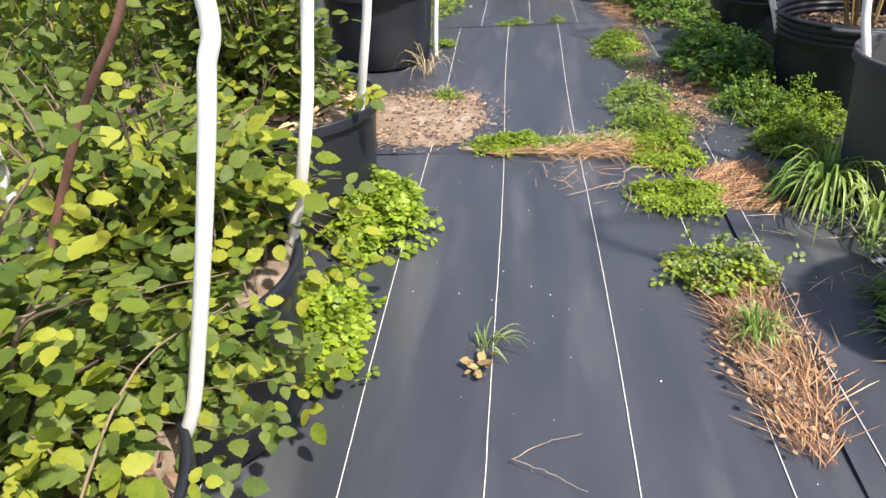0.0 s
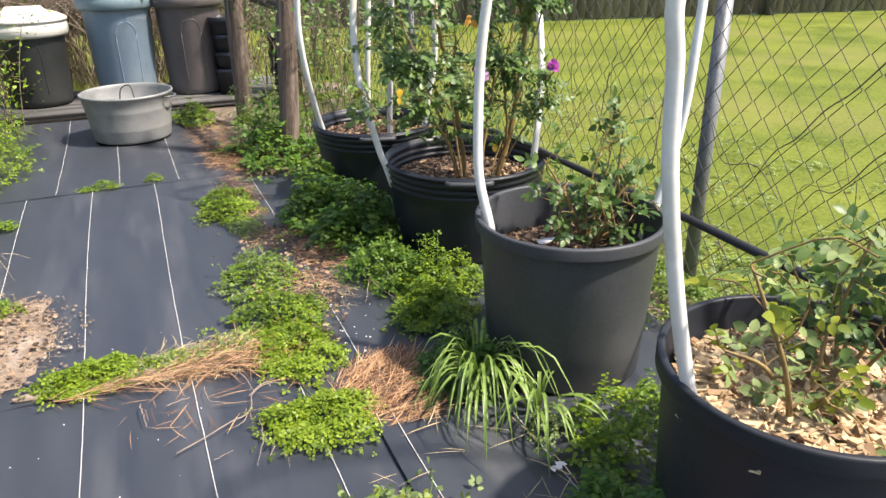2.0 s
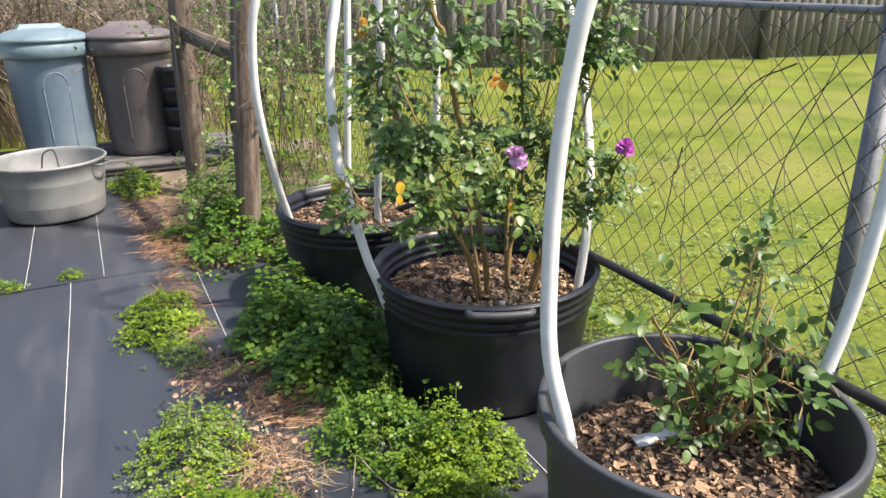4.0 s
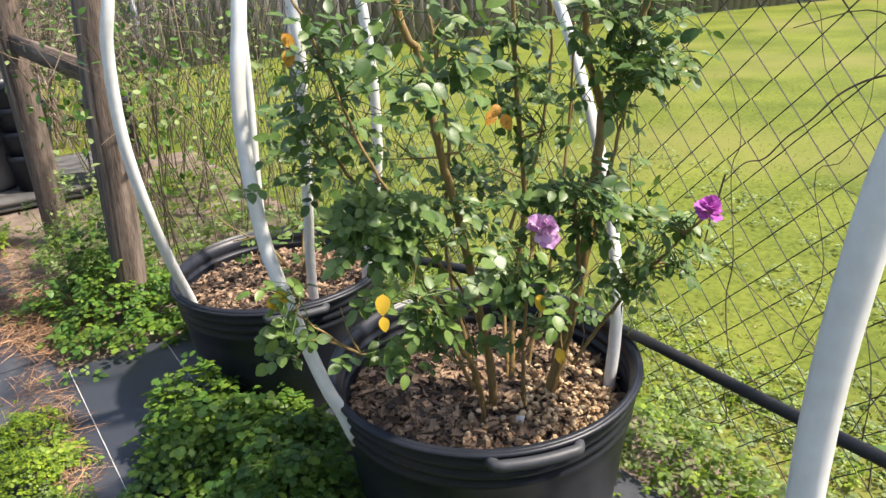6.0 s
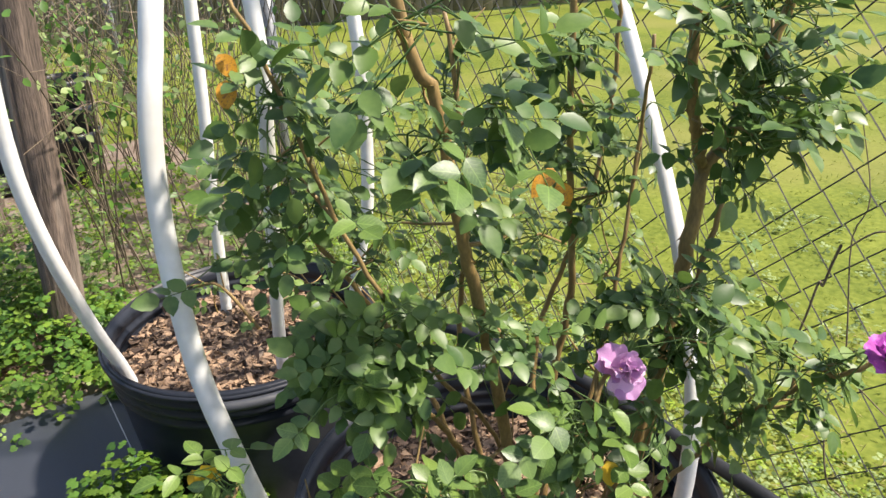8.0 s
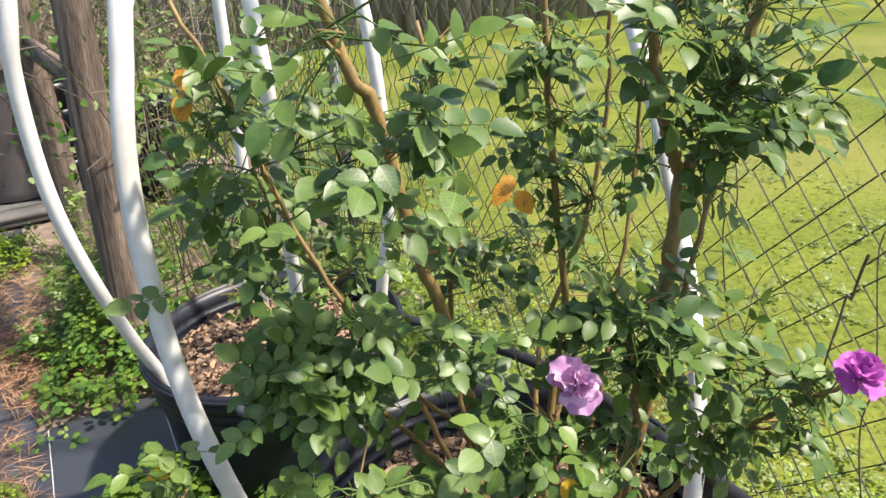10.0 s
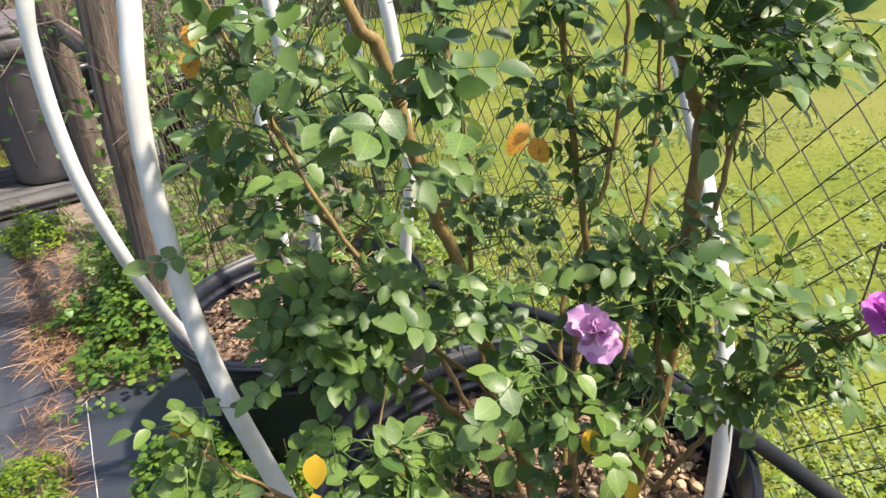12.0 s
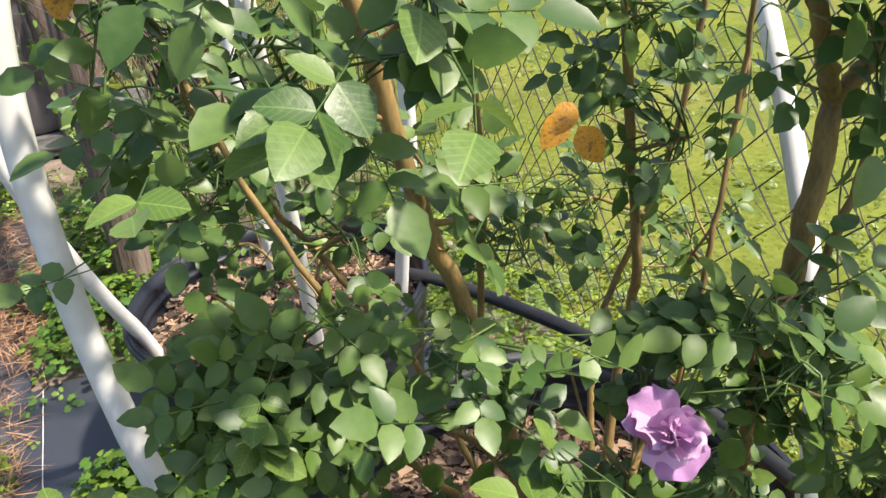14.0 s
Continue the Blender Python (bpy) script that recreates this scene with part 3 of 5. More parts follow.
hoop([(1.15, 2.845, 0.34), (1.11, 2.852, 0.45), (1.074, 2.864, 0.6), (1.043, 2.87, 0.75), (1.017, 2.871, 0.9), (1.003, 2.868, 1.05), (0.992, 2.866, 1.17), (1.06, 2.87, 1.45), (1.3, 2.87, 1.6), (1.54, 2.86, 1.42), (1.63, 2.84, 1.1), (1.62, 2.82, 0.8), (1.56, 2.81, 0.36)],
     "white plastic pipe hoop bent over a black pot")
hoop([(1.168, 3.73, 0.33), (1.15, 3.737, 0.46), (1.132, 3.773, 0.6), (1.134, 3.786, 0.75), (1.14, 3.789, 0.9), (1.152, 3.781, 1.05), (1.168, 3.763, 1.17), (1.26, 3.75, 1.45), (1.48, 3.74, 1.58), (1.7, 3.7, 1.42), (1.775, 3.69, 1.17), (1.765, 3.68, 1.05), (1.745, 3.665, 0.9), (1.73, 3.66, 0.76), (1.69, 3.66, 0.55), (1.605, 3.66, 0.33)],
     "white plastic pipe hoop bent over a dark grey pot")
hoop([(1.192, 4.7, 0.285), (1.168, 4.707, 0.37), (1.15, 4.712, 0.42), (1.13, 4.733, 0.512), (1.11, 4.752, 0.617), (1.1, 4.785, 0.7), (1.096, 4.8, 0.795), (1.098, 4.815, 0.89), (1.108, 4.83, 0.99), (1.13, 4.84, 1.09), (1.165, 4.86, 1.2), (1.3, 4.92, 1.42), (1.55, 4.96, 1.52), (1.8, 4.93, 1.35), (1.89, 4.88, 1.12), (1.89, 4.78, 0.92), (1.84, 4.66, 0.75), (1.79, 4.57, 0.6), (1.74, 4.51, 0.45), (1.71, 4.5, 0.27)],
     "white plastic pipe hoop bent over a rose bush")
hoop([(1.115, 5.455, 0.28), (1.094, 5.44, 0.37), (1.065, 5.408, 0.468), (1.031, 5.37, 0.611), (1.005, 5.335, 0.763), (0.997, 5.32, 0.893), (1.003, 5.303, 1.033), (1.017, 5.29, 1.11), (1.06, 5.29, 1.25), (1.18, 5.3, 1.42), (1.36, 5.3, 1.48), (1.54, 5.28, 1.35), (1.61, 5.26, 1.05), (1.615, 5.26, 0.7), (1.59, 5.29, 0.5), (1.57, 5.33, 0.28)],
     "white plastic pipe hoop rising from a pot by the post")
hoop([(1.39, 5.3, 0.26), (1.386, 5.275, 0.45), (1.379, 5.228, 0.6), (1.373, 5.189, 0.75), (1.369, 5.151, 0.9), (1.365, 5.13, 1.05), (1.37, 5.2, 1.3), (1.39, 5.36, 1.42), (1.41, 5.52, 1.32), (1.408, 5.573, 1.1), (1.4, 5.585, 0.85), (1.39, 5.604, 0.6), (1.384, 5.63, 0.26)],
     "white plastic pipe hoop standing in mulch")
hoop([(-0.4, 5.39, 0.02), (-0.394, 5.38, 0.11), (-0.382, 5.38, 0.28), (-0.37, 5.39, 0.42), (-0.358, 5.41, 0.66), (-0.35, 5.42, 0.915), (-0.37, 5.44, 1.15), (-0.46, 5.5, 1.4), (-0.6, 5.56, 1.35), (-0.668, 5.6, 1.05), (-0.672, 5.6, 0.75), (-0.664, 5.6, 0.55), (-0.66, 5.6, 0.34)],
     "white plastic pipe hoop over a black pot")
hoop([(-0.46, 3.54, 0.3), (-0.425, 3.5, 0.43), (-0.388, 3.46, 0.593), (-0.362, 3.45, 0.727), (-0.348, 3.45, 0.86), (-0.338, 3.45, 0.98), (-0.345, 3.46, 1.12), (-0.5, 3.55, 1.34), (-0.75, 3.7, 1.38), (-0.93, 3.72, 1.1), (-0.95, 3.7, 0.32)], "white plastic pipe hoop among bramble canes")
hoop([(-0.47, 2.72, 0.3), (-0.4, 2.7, 0.5), (-0.365, 2.7, 0.633), (-0.358, 2.75, 0.723), (-0.35, 2.78, 0.825), (-0.335, 2.78, 0.94), (-0.338, 2.78, 1.08), (-0.37, 2.76, 1.28), (-0.5, 2.7, 1.46), (-0.72, 2.66, 1.5), (-0.95, 2.62, 1.1), (-0.96, 2.6, 0.3)], "white plastic pipe hoop among bramble canes")
hoop([(-0.5, 2.15, 0.3), (-0.428, 2.14, 0.433), (-0.383, 2.14, 0.577), (-0.345, 2.14, 0.711), (-0.319, 2.14, 0.808), (-0.298, 2.14, 0.89), (-0.281, 2.14, 0.963), (-0.266, 2.14, 1.033), (-0.29, 2.13, 1.25), (-0.45, 2.1, 1.45), (-0.72, 2.03, 1.5), (-0.96, 1.95, 1.1), (-0.97, 1.92, 0.32)], "white plastic pipe hoop among bramble canes", 0.0112)

pipe = tagged(new("water_pipe", mesh_of("water_pipe", *tube(smooth_line([(1.64, 1.2, 0.5), (1.645, 2.4, 0.505), (1.67, 3.1, 0.475), (1.71, 3.6, 0.452), (1.745, 4.1, 0.425), (1.79, 4.5, 0.397), (1.78, 4.85, 0.395), (1.70, 5.15, 0.38), (1.6, 5.35, 0.372), (1.52, 5.5, 0.3)], 80), 0.0125, 10), M_PIPE)),
              "black rubber water pipe lying along the pot rims", "pipe")


# ---- chain-link fence ----
FX = 2.06
fence = thing("chain_link_fence", "weathered chain-link fence with galvanised posts between garden and lawn", "fence", (FX, 0, -0.0545), kind="structure")
wires = []
pitch, rise = 0.0437, 0.0465
for i in range(int(11.2 / pitch)):
    y0 = 0.202 + i * pitch
    nz = 26
    zz = np.arange(nz) * rise
    side = np.where((np.arange(nz) + i) % 2 == 0, -1, 1)
    yy = y0 + side * pitch * 0.52
    xx = side * 0.003 + 0.012 * math.sin(i * 0.21) + 0.004 * np.sin(zz * 7 + i)
    wires.append(tube(np.stack([xx, yy, zz], 1), 0.0019, 4, False))
part("wire_mesh", joined(*wires), M_WIRE, fence, "rusty grey diamond wire mesh", kind="stuff", smooth=False)
for y in (1.1, 3.94, 6.84, 9.7):
    upright = part("fence_post", tube([(0.03, y, -0.05), (0.03, y, 1.16)], 0.025, 16), M_GALV, fence, "galvanised steel post")
    part("post_cap", tube([(0.03, y, 1.158), (0.03, y, 1.18), (0.03, y, 1.2)], [0.029, 0.029, 0.012], 16), M_GALV, upright)
part("top_rail", tube([(0.026, y, 1.163 + 0.006 * math.sin(y * 1.3)) for y in np.linspace(0.2, 11.4, 40)], 0.0105, 12), M_GALV, fence, "galvanised steel top rail")
vine = thing("dead_vine", "thin bare brown vines threaded through the fence mesh", "vine", (FX, 0, 0))
for i in range(60):
    y, z = rng.uniform(1.8, 6.6), rng.uniform(0.0, 0.5)
    pts = [(0.0, y, z)]
    dy = rng.normal(0, 0.07)
    for _ in range(7):
        y, z = y + dy + rng.normal(0, 0.045), z + rng.uniform(-0.04, 0.2)
        pts.append((rng.normal(0, 0.01), y, min(max(z, 0.02), 1.08)))
    part("vine_stem", tube(smooth_line(pts, 30), np.linspace(0.0026, 0.001, 30) * rng.uniform(0.4, 1.0), 4, False), M_TWIG, vine)
for y0, z0, y1, z1 in ((3.25, 1.0, 3.85, 0.3), (3.1, 0.86, 3.5, 0.45), (4.15, 0.99, 4.5, 0.7), (4.5, 0.72, 4.56, 0.4)):
    pts = [(0.004, y0 + (y1 - y0) * s, z0 + (z1 - z0) * s + rng.normal(0, 0.014)) for s in np.linspace(0, 1, 9)]
    part("vine_stem", tube(smooth_line(pts, 40), np.linspace(0.0026, 0.0015, 40), 5, False), M_TWIG, vine)

# boundary fence of upright boards beyond the lawn
board_fence = thing("board_fence", "weathered grey upright-board fence at the far side of the lawn", "fence", (8.0, 11.6, -0.03), kind="structure", turn=-14)
board_mesh = mesh_of("board", *box(-0.069, 0.069, -0.011, 0.011, 0.02, 1.75, 0.003), M_GREYWOOD)
rail_mesh = mesh_of("rail", *box(-2.4, 2.4, -0.03, 0.03, -0.045, 0.045, 0.004), M_GREYWOOD)
for i in range(250):
    part("board", board_mesh, None, board_fence, m=pose(-17 + i * 0.143, 0, rng.normal(0, 0.012), 0, rng.normal(0, 0.5), 0))
for i in range(8):
    part("rail", rail_mesh, None, board_fence, m=pose(-15 + i * 4.8, -0.045, 1.3))
    part("post", mesh_of("post", *box(-0.06, 0.06, -0.16, -0.046, 0, 1.7, 0.006), M_GREYWOOD), None, board_fence, m=pose(-12.6 + i * 4.8, 0, 0))


# ---- roses ----
def compound(base, d, nrm, size, count=5):
    """Places of the leaflets of one rose leaf: base, direction, normal and size of each."""
    d = unit(d)
    side = unit(np.cross(nrm, d))
    out = []
    L = size * 2.2
    steps = {5: (0.45, 0.75), 7: (0.35, 0.58, 0.8), 3: (0.6,)}[count]
    for s in steps:
        for k in (-1, 1):
            out.append((base + d * L * s, unit(d * 0.45 + side * k + rng.normal(0, 0.12, 3)), nrm + rng.normal(0, 0.22, 3) + side * k * -0.15, size * rng.uniform(0.75, 0.95)))
    out.append((base + d * L * 0.92, unit(d + rng.normal(0, 0.12, 3)), nrm + rng.normal(0, 0.2, 3), size * rng.uniform(0.95, 1.15)))
    return out


def foliage_on(line, every, size, start=0.0, count=5, reach=(0.6, 1.0), flat=0.75):
    """Compound leaves alternating along a shoot."""
    line = np.asarray(line)
    seg = np.linalg.norm(np.diff(line, axis=0), axis=1)
    total = seg.sum()
    cum = np.concatenate([[0], np.cumsum(seg)])
    out, a = [], rng.uniform(0, 6.28)
    s = start * total
    while s < total:
        p = np.array([np.interp(s, cum, line[:, k]) for k in range(3)])
        a += 2.4 + rng.normal(0, 0.4)
        t = unit(np.array([np.interp(min(s + 0.02, total), cum, line[:, k]) for k in range(3)]) - np.array([np.interp(max(s - 0.02, 0), cum, line[:, k]) for k in range(3)]))
        d = np.array((math.cos(a), math.sin(a), 0)) * rng.uniform(*reach) + t * 0.35 + (0, 0, rng.uniform(-0.35, 0.3))
        nrm = np.array((0, 0, flat)) + rng.normal(0, 0.35, 3) - 0.2 * unit(d) * (0, 0, 1)
        out += compound(p, d, nrm, size * rng.uniform(0.7, 1.25), count)
        s += every * rng.uniform(0.6, 1.4)
    return out


def thorns(line, count, r):
    line = np.asarray(line)
    k = rng.integers(1, len(line) - 1, count)
    a = rng.uniform(0, 6.28, count)
    d = np.stack([np.cos(a), np.sin(a), rng.uniform(-0.5, 0.0, count)], 1)
    spike = (np.array(((0, 0.25, 0), (0, -0.12, 0.22), (0, -0.12, -0.22), (1, 0, -0.3))), [(0, 1, 3), (1, 2, 3), (2, 0, 3)])
    return scatter(spike, line[k] + rng.normal(0, 0.004, (count, 3)), d, np.tile((0.1, 0.2, 1.0), (count, 1)), np.full(count, r))


def leaves_into(ob, items, mat, name="foliage", shape=LEAF, label=""):
    if items:
        p, d, n, s = (np.array(x) for x in zip(*items))
        part(name, scatter(shape, p, d, n, s), mat, ob, label, kind="stuff")


def blossom(parent, at, facing, size, mat, label, ragged=1.0):
    """An open rose: ruffled petals in whorls round a tuft of stamens."""
    fl = part("flower", joined(tube([(0, 0, -0.35 * size), (0, 0, 0.0)], [0.06 * size, 0.14 * size], 8)), M_GRASS, parent, label)
    q = Vector(facing).to_track_quat("Z", "Y")
    fl.matrix_basis = Matrix.LocRotScale(Vector(at), q, None)
    nu, nv = 8, 6
    petals = []
    for kind in range(4):
        tv, tf = [], []
        ph = kind * 1.7
        for j in range(nv + 1):
            for i in range(nu + 1):
                u, s = i / nu * 2 - 1, j / nv
                w = 0.6 * math.sin(math.pi * (0.12 + 0.6 * s)) * (1 - 0.08 * s)
                end = 1 - 0.16 * ragged * (abs(math.sin(u * 2.3 + ph)) * s ** 2 + 0.5 * (u * s) ** 2)
                z = 0.3 * s * s + 0.25 * (u * w) ** 2 - 0.5 * max(0, s - 0.72) * (0.5 + u * u) + 0.06 * ragged * s * s * math.sin(u * 5.5 + ph + s * 2) + 0.03 * math.sin(u * 9 + ph * 2) * s
                tv.append((s * end, u * w * (1 - 0.1 * ragged * s * math.sin(ph)), z))
        for j in range(nv):
            for i in range(nu):
                a = j * (nu + 1) + i
                tf.append((a, a + 1, a + nu + 2, a + nu + 1))
        petals.append(mesh_of("petal", np.array(tv), tf, mat))
    wild = 7 + 9 * ragged
    for ring, (k, tilt, scale, r0) in enumerate(((5, 2, 0.66, 0.04), (5, -26, 0.56, 0.035), (5, -52, 0.46, 0.02), (4, -72, 0.34, 0.012))):
        for i in range(k):
            m = pose(0, 0, 0.008 * ring, 0, 0, 360 * i / k + ring * 31 + rng.normal(0, wild)) @ pose(r0 * size, 0, 0, rng.normal(0, wild), tilt + rng.normal(0, wild), 0) @ Matrix.Scale(size * scale * rng.uniform(0.8, 1.15), 4)
            part("petal", petals[rng.integers(0, 4)], None, fl, m=m)
    n = 24
    st = scatter(leaf_shape(1, 0.1), np.zeros((n, 3)) + (0, 0, 0.03 * size), unit(rng.normal(0, 0.5, (n, 3)) + (0, 0, 1)), rng.normal(0, 1, (n, 3)), np.full(n, 0.2 * size))
    part("stamens", st, M_STAMEN, fl, "pale yellow stamens")
    return fl


def shoot(base, end, sag=0.0, n=10):
    base, end = np.asarray(base, float), np.asarray(end, float)
    mid = (base + end) / 2 + rng.normal(0, 0.012, 3) + (0, 0, sag)
    return smooth_line([base, mid, end], n)


SUNWARD = np.array((0.44, -0.34, 0.83))


def rose_bush():
    """The tall rose with mauve flowers."""
    ob = thing("rose_bush", "tall leafy rose bush with mauve flowers growing in mulch", "rose bush", (0, 0, 0))
    canes = [
        ([(1.47, 4.6, 0.26), (1.457, 4.59, 0.405), (1.437, 4.59, 0.527), (1.415, 4.595, 0.662), (1.395, 4.6, 0.77), (1.367, 4.59, 0.854), (1.357, 4.588, 0.905), (1.332, 4.59, 1.047), (1.311, 4.592, 1.085), (1.27, 4.61, 1.24)], 0.0093),
        ([(1.55, 4.64, 0.26), (1.61, 4.69, 0.5), (1.634, 4.69, 0.63), (1.632, 4.68, 0.72), (1.622, 4.68, 0.83), (1.612, 4.68, 0.96), (1.6, 4.67, 1.2)], 0.0066),
        ([(1.57, 4.56, 0.26), (1.62, 4.545, 0.42), (1.65, 4.53, 0.58), (1.666, 4.52, 0.73), (1.673, 4.515, 0.82), (1.68, 4.513, 0.913)], 0.0135),
        ([(1.68, 4.513, 0.913), (1.655, 4.51, 0.96), (1.627, 4.505, 1.035), (1.6, 4.5, 1.2)], 0.008),
        ([(1.68, 4.513, 0.913), (1.705, 4.5, 0.96), (1.73, 4.48, 1.05), (1.76, 4.46, 1.2)], 0.0085),
        ([(1.63, 4.53, 0.5), (1.675, 4.51, 0.7), (1.696, 4.5, 0.81), (1.73, 4.498, 0.924), (1.75, 4.49, 1.04)], 0.0045),
        ([(1.43, 4.58, 0.27), (1.37, 4.52, 0.46), (1.28, 4.47, 0.6), (1.21, 4.45, 0.69)], 0.005),
        ([(1.45, 4.61, 0.5), (1.415, 4.62, 0.59), (1.348, 4.62, 0.68), (1.299, 4.64, 0.78), (1.255, 4.68, 0.9), (1.22, 4.71, 1.04), (1.18, 4.73, 1.16)], 0.0036),
        ([(1.58, 4.56, 0.26), (1.6, 4.5, 0.5), (1.57, 4.46, 0.66), (1.55, 4.45, 0.76)], 0.0055),
        ([(1.56, 4.66, 0.26), (1.64, 4.76, 0.55), (1.72, 4.75, 0.75), (1.76, 4.74, 0.95), (1.75, 4.73, 1.12)], 0.0048),
        ([(1.42, 4.585, 0.56), (1.3, 4.57, 0.545), (1.16, 4.56, 0.57), (1.06, 4.6, 0.67)], 0.0028),
        ([(1.45, 4.6, 0.3), (1.4, 4.62, 0.5), (1.3, 4.6, 0.68), (1.22, 4.585, 0.78)], 0.0045),
        ([(1.48, 4.66, 0.26), (1.42, 4.76, 0.55), (1.33, 4.82, 0.75), (1.24, 4.84, 0.9)], 0.005),
        ([(1.6, 4.5, 0.4), (1.65, 4.43, 0.55), (1.68, 4.36, 0.66), (1.65, 4.27, 0.76)], 0.004),
        ([(1.49, 4.67, 0.26), (1.48, 4.76, 0.6), (1.5, 4.76, 0.85), (1.48, 4.78, 1.1)], 0.0048),
        ([(1.52, 4.56, 0.27), (1.47, 4.5, 0.5), (1.45, 4.455, 0.7)], 0.0045),
        ([(1.6, 4.66, 0.26), (1.7, 4.68, 0.5), (1.735, 4.68, 0.68), (1.78, 4.7, 0.86), (1.77, 4.68, 1.05)], 0.0042),
    ]
    lines = []
    for pts, r in canes:
        ln = smooth_line(pts, 32)
        ln[2:-1] += rng.normal(0, 0.0012, (29, 3))
        lines.append(ln)
        part("cane", joined(tube(ln, np.linspace(r, r * 0.66, 32), 9), thorns(ln, int(10 + r * 1400), max(0.005, r * 0.75))), M_CANE, ob, "thorny brown cane")
    every_point = np.concatenate(lines)
    dark, light, twigs, stalks = [], [], [], []

    # pale: share of the lighter leaf copy, higher on sprays meant to look sunlit
    def spray(centre, spread, leaves, size, pale=0.3, face=(0.05, -0.45, 0.6), droop=0.25, anchor=None):
        """Leaves gathered round a twig that grows from the nearest cane."""
        centre = np.array(centre)
        below = every_point[every_point[:, 2] < centre[2] - 0.02] if anchor is None else np.array([anchor])
        a = below[np.argmin(np.linalg.norm(below - centre, axis=1))]
        stem = shoot(a, centre + rng.normal(0, 0.4, 3) * spread, 0.01)
        twigs.append(tube(stem, np.linspace(0.003, 0.0016, 10), 5, False))
        for _ in range(int(leaves * 2.1)):
            end = centre + rng.normal(0, 0.68, 3) * spread
            b = stem[rng.integers(4, 10)]
            t = shoot(b, end, 0.006, 6)
            stalks.append(tube(t, np.linspace(0.0014, 0.0008, 6), 4, False))
            out = unit(end - b)
            d = unit(out + rng.normal(0, 0.45, 3) + (0, -0.1, -droop * rng.uniform(0, 2)))
            nn = 0.5 * SUNWARD + np.array(face) + rng.normal(0, 0.29, 3)
            s = 1.14 * size * rng.uniform(0.78, 1.15)
            count = 5 if rng.random() < 0.75 else 3
            items = compound(end - d * s * 1.1, d, nn, s, count)
            stalks.append(tube([end - d * s * 1.3, end + d * s * 0.9], 0.0007, 3, False))
            (light if rng.random() < pale else dark).extend(items)

    # beside the tall cane, near the path
    spray((1.285, 4.515, 1.01), (0.045, 0.03, 0.04), 4, 0.029, 0.35)
    spray((1.345, 4.505, 1.04), (0.04, 0.03, 0.05), 5, 0.028, 0.2)
    spray((1.3, 4.56, 1.12), (0.07, 0.05, 0.04), 5, 0.029)
    spray((1.4, 4.57, 0.9), (0.03, 0.03, 0.05), 3, 0.024, 0.2)
    # towards the path's far side, in the shade of the rest
    spray((1.23, 4.71, 1.04), (0.055, 0.045, 0.06), 11, 0.026)
    spray((1.215, 4.74, 0.93), (0.055, 0.05, 0.05), 6, 0.025)
    spray((1.23, 4.83, 0.86), (0.065, 0.05, 0.07), 13, 0.026)
    spray((1.32, 4.78, 0.97), (0.06, 0.05, 0.07), 8, 0.026)
    spray((1.42, 4.83, 0.84), (0.06, 0.05, 0.06), 6, 0.025)
    spray((1.33, 4.74, 0.79), (0.05, 0.05, 0.04), 5, 0.025)
    # bright sprays low over the path
    spray((1.24, 4.6, 0.8), (0.06, 0.03, 0.03), 17, 0.0235, 0.5, (-0.05, -0.6, 0.5), 0.5)
    spray((1.2, 4.575, 0.765), (0.05, 0.03, 0.035), 13, 0.0235, 0.5, (-0.05, -0.6, 0.5), 0.6)
    spray((1.28, 4.57, 0.735), (0.055, 0.03, 0.04), 14, 0.0225, 0.45, (0, -0.6, 0.5), 0.6)
    spray((1.23, 4.46, 0.675), (0.055, 0.04, 0.03), 12, 0.0245, 0.5, (0, -0.45, 0.7), 0.3)
    spray((1.2, 4.5, 0.6), (0.05, 0.04, 0.03), 6, 0.024, 0.5, (0, -0.45, 0.7), 0.3)
    spray((1.06, 4.6, 0.69), (0.03, 0.02, 0.04), 4, 0.023, 0.6, droop=0.6)
    spray((1.05, 4.6, 0.6), (0.025, 0.02, 0.03), 3, 0.022, 0.6, droop=0.6)
    # round the open flower
    spray((1.385, 4.435, 0.715), (0.035, 0.02, 0.035), 7, 0.026, 0.4, (0, -0.6, 0.5), 0.6)
    spray((1.37, 4.5, 0.79), (0.04, 0.03, 0.04), 6, 0.025, 0.3)
    spray((1.43, 4.46, 0.66), (0.06, 0.03, 0.035), 9, 0.024, 0.5, droop=0.5)
    spray((1.49, 4.49, 0.72), (0.03, 0.03, 0.05), 5, 0.024, 0.3)
    spray((1.53, 4.45, 0.8), (0.045, 0.03, 0.025), 8, 0.0245, 0.6, (0.05, -0.4, 0.75))
    spray((1.565, 4.42, 0.745), (0.055, 0.03, 0.045), 15, 0.0245, 0.6, (0.05, -0.4, 0.7))
    spray((1.6, 4.45, 0.8), (0.05, 0.03, 0.03), 7, 0.024, 0.5, (0.05, -0.4, 0.75))
    spray((1.53, 4.46, 0.62), (0.05, 0.04, 0.05), 8, 0.024, 0.4, droop=0.4)
    spray((1.65, 4.4, 0.61), (0.05, 0.035, 0.04), 9, 0.0245, 0.5, droop=0.4)
    spray((1.68, 4.38, 0.7), (0.045, 0.035, 0.04), 9, 0.0245, 0.5)
    spray((1.645, 4.29, 0.755), (0.025, 0.025, 0.025), 5, 0.0235, 0.4)
    spray((1.73, 4.33, 0.66), (0.03, 0.03, 0.03), 3, 0.022, 0.5)
    # crown over the thick cane
    spray((1.655, 4.42, 0.995), (0.05, 0.04, 0.045), 13, 0.0255, 0.35)
    spray((1.7, 4.45, 1.03), (0.05, 0.045, 0.05), 14, 0.0255, 0.35)
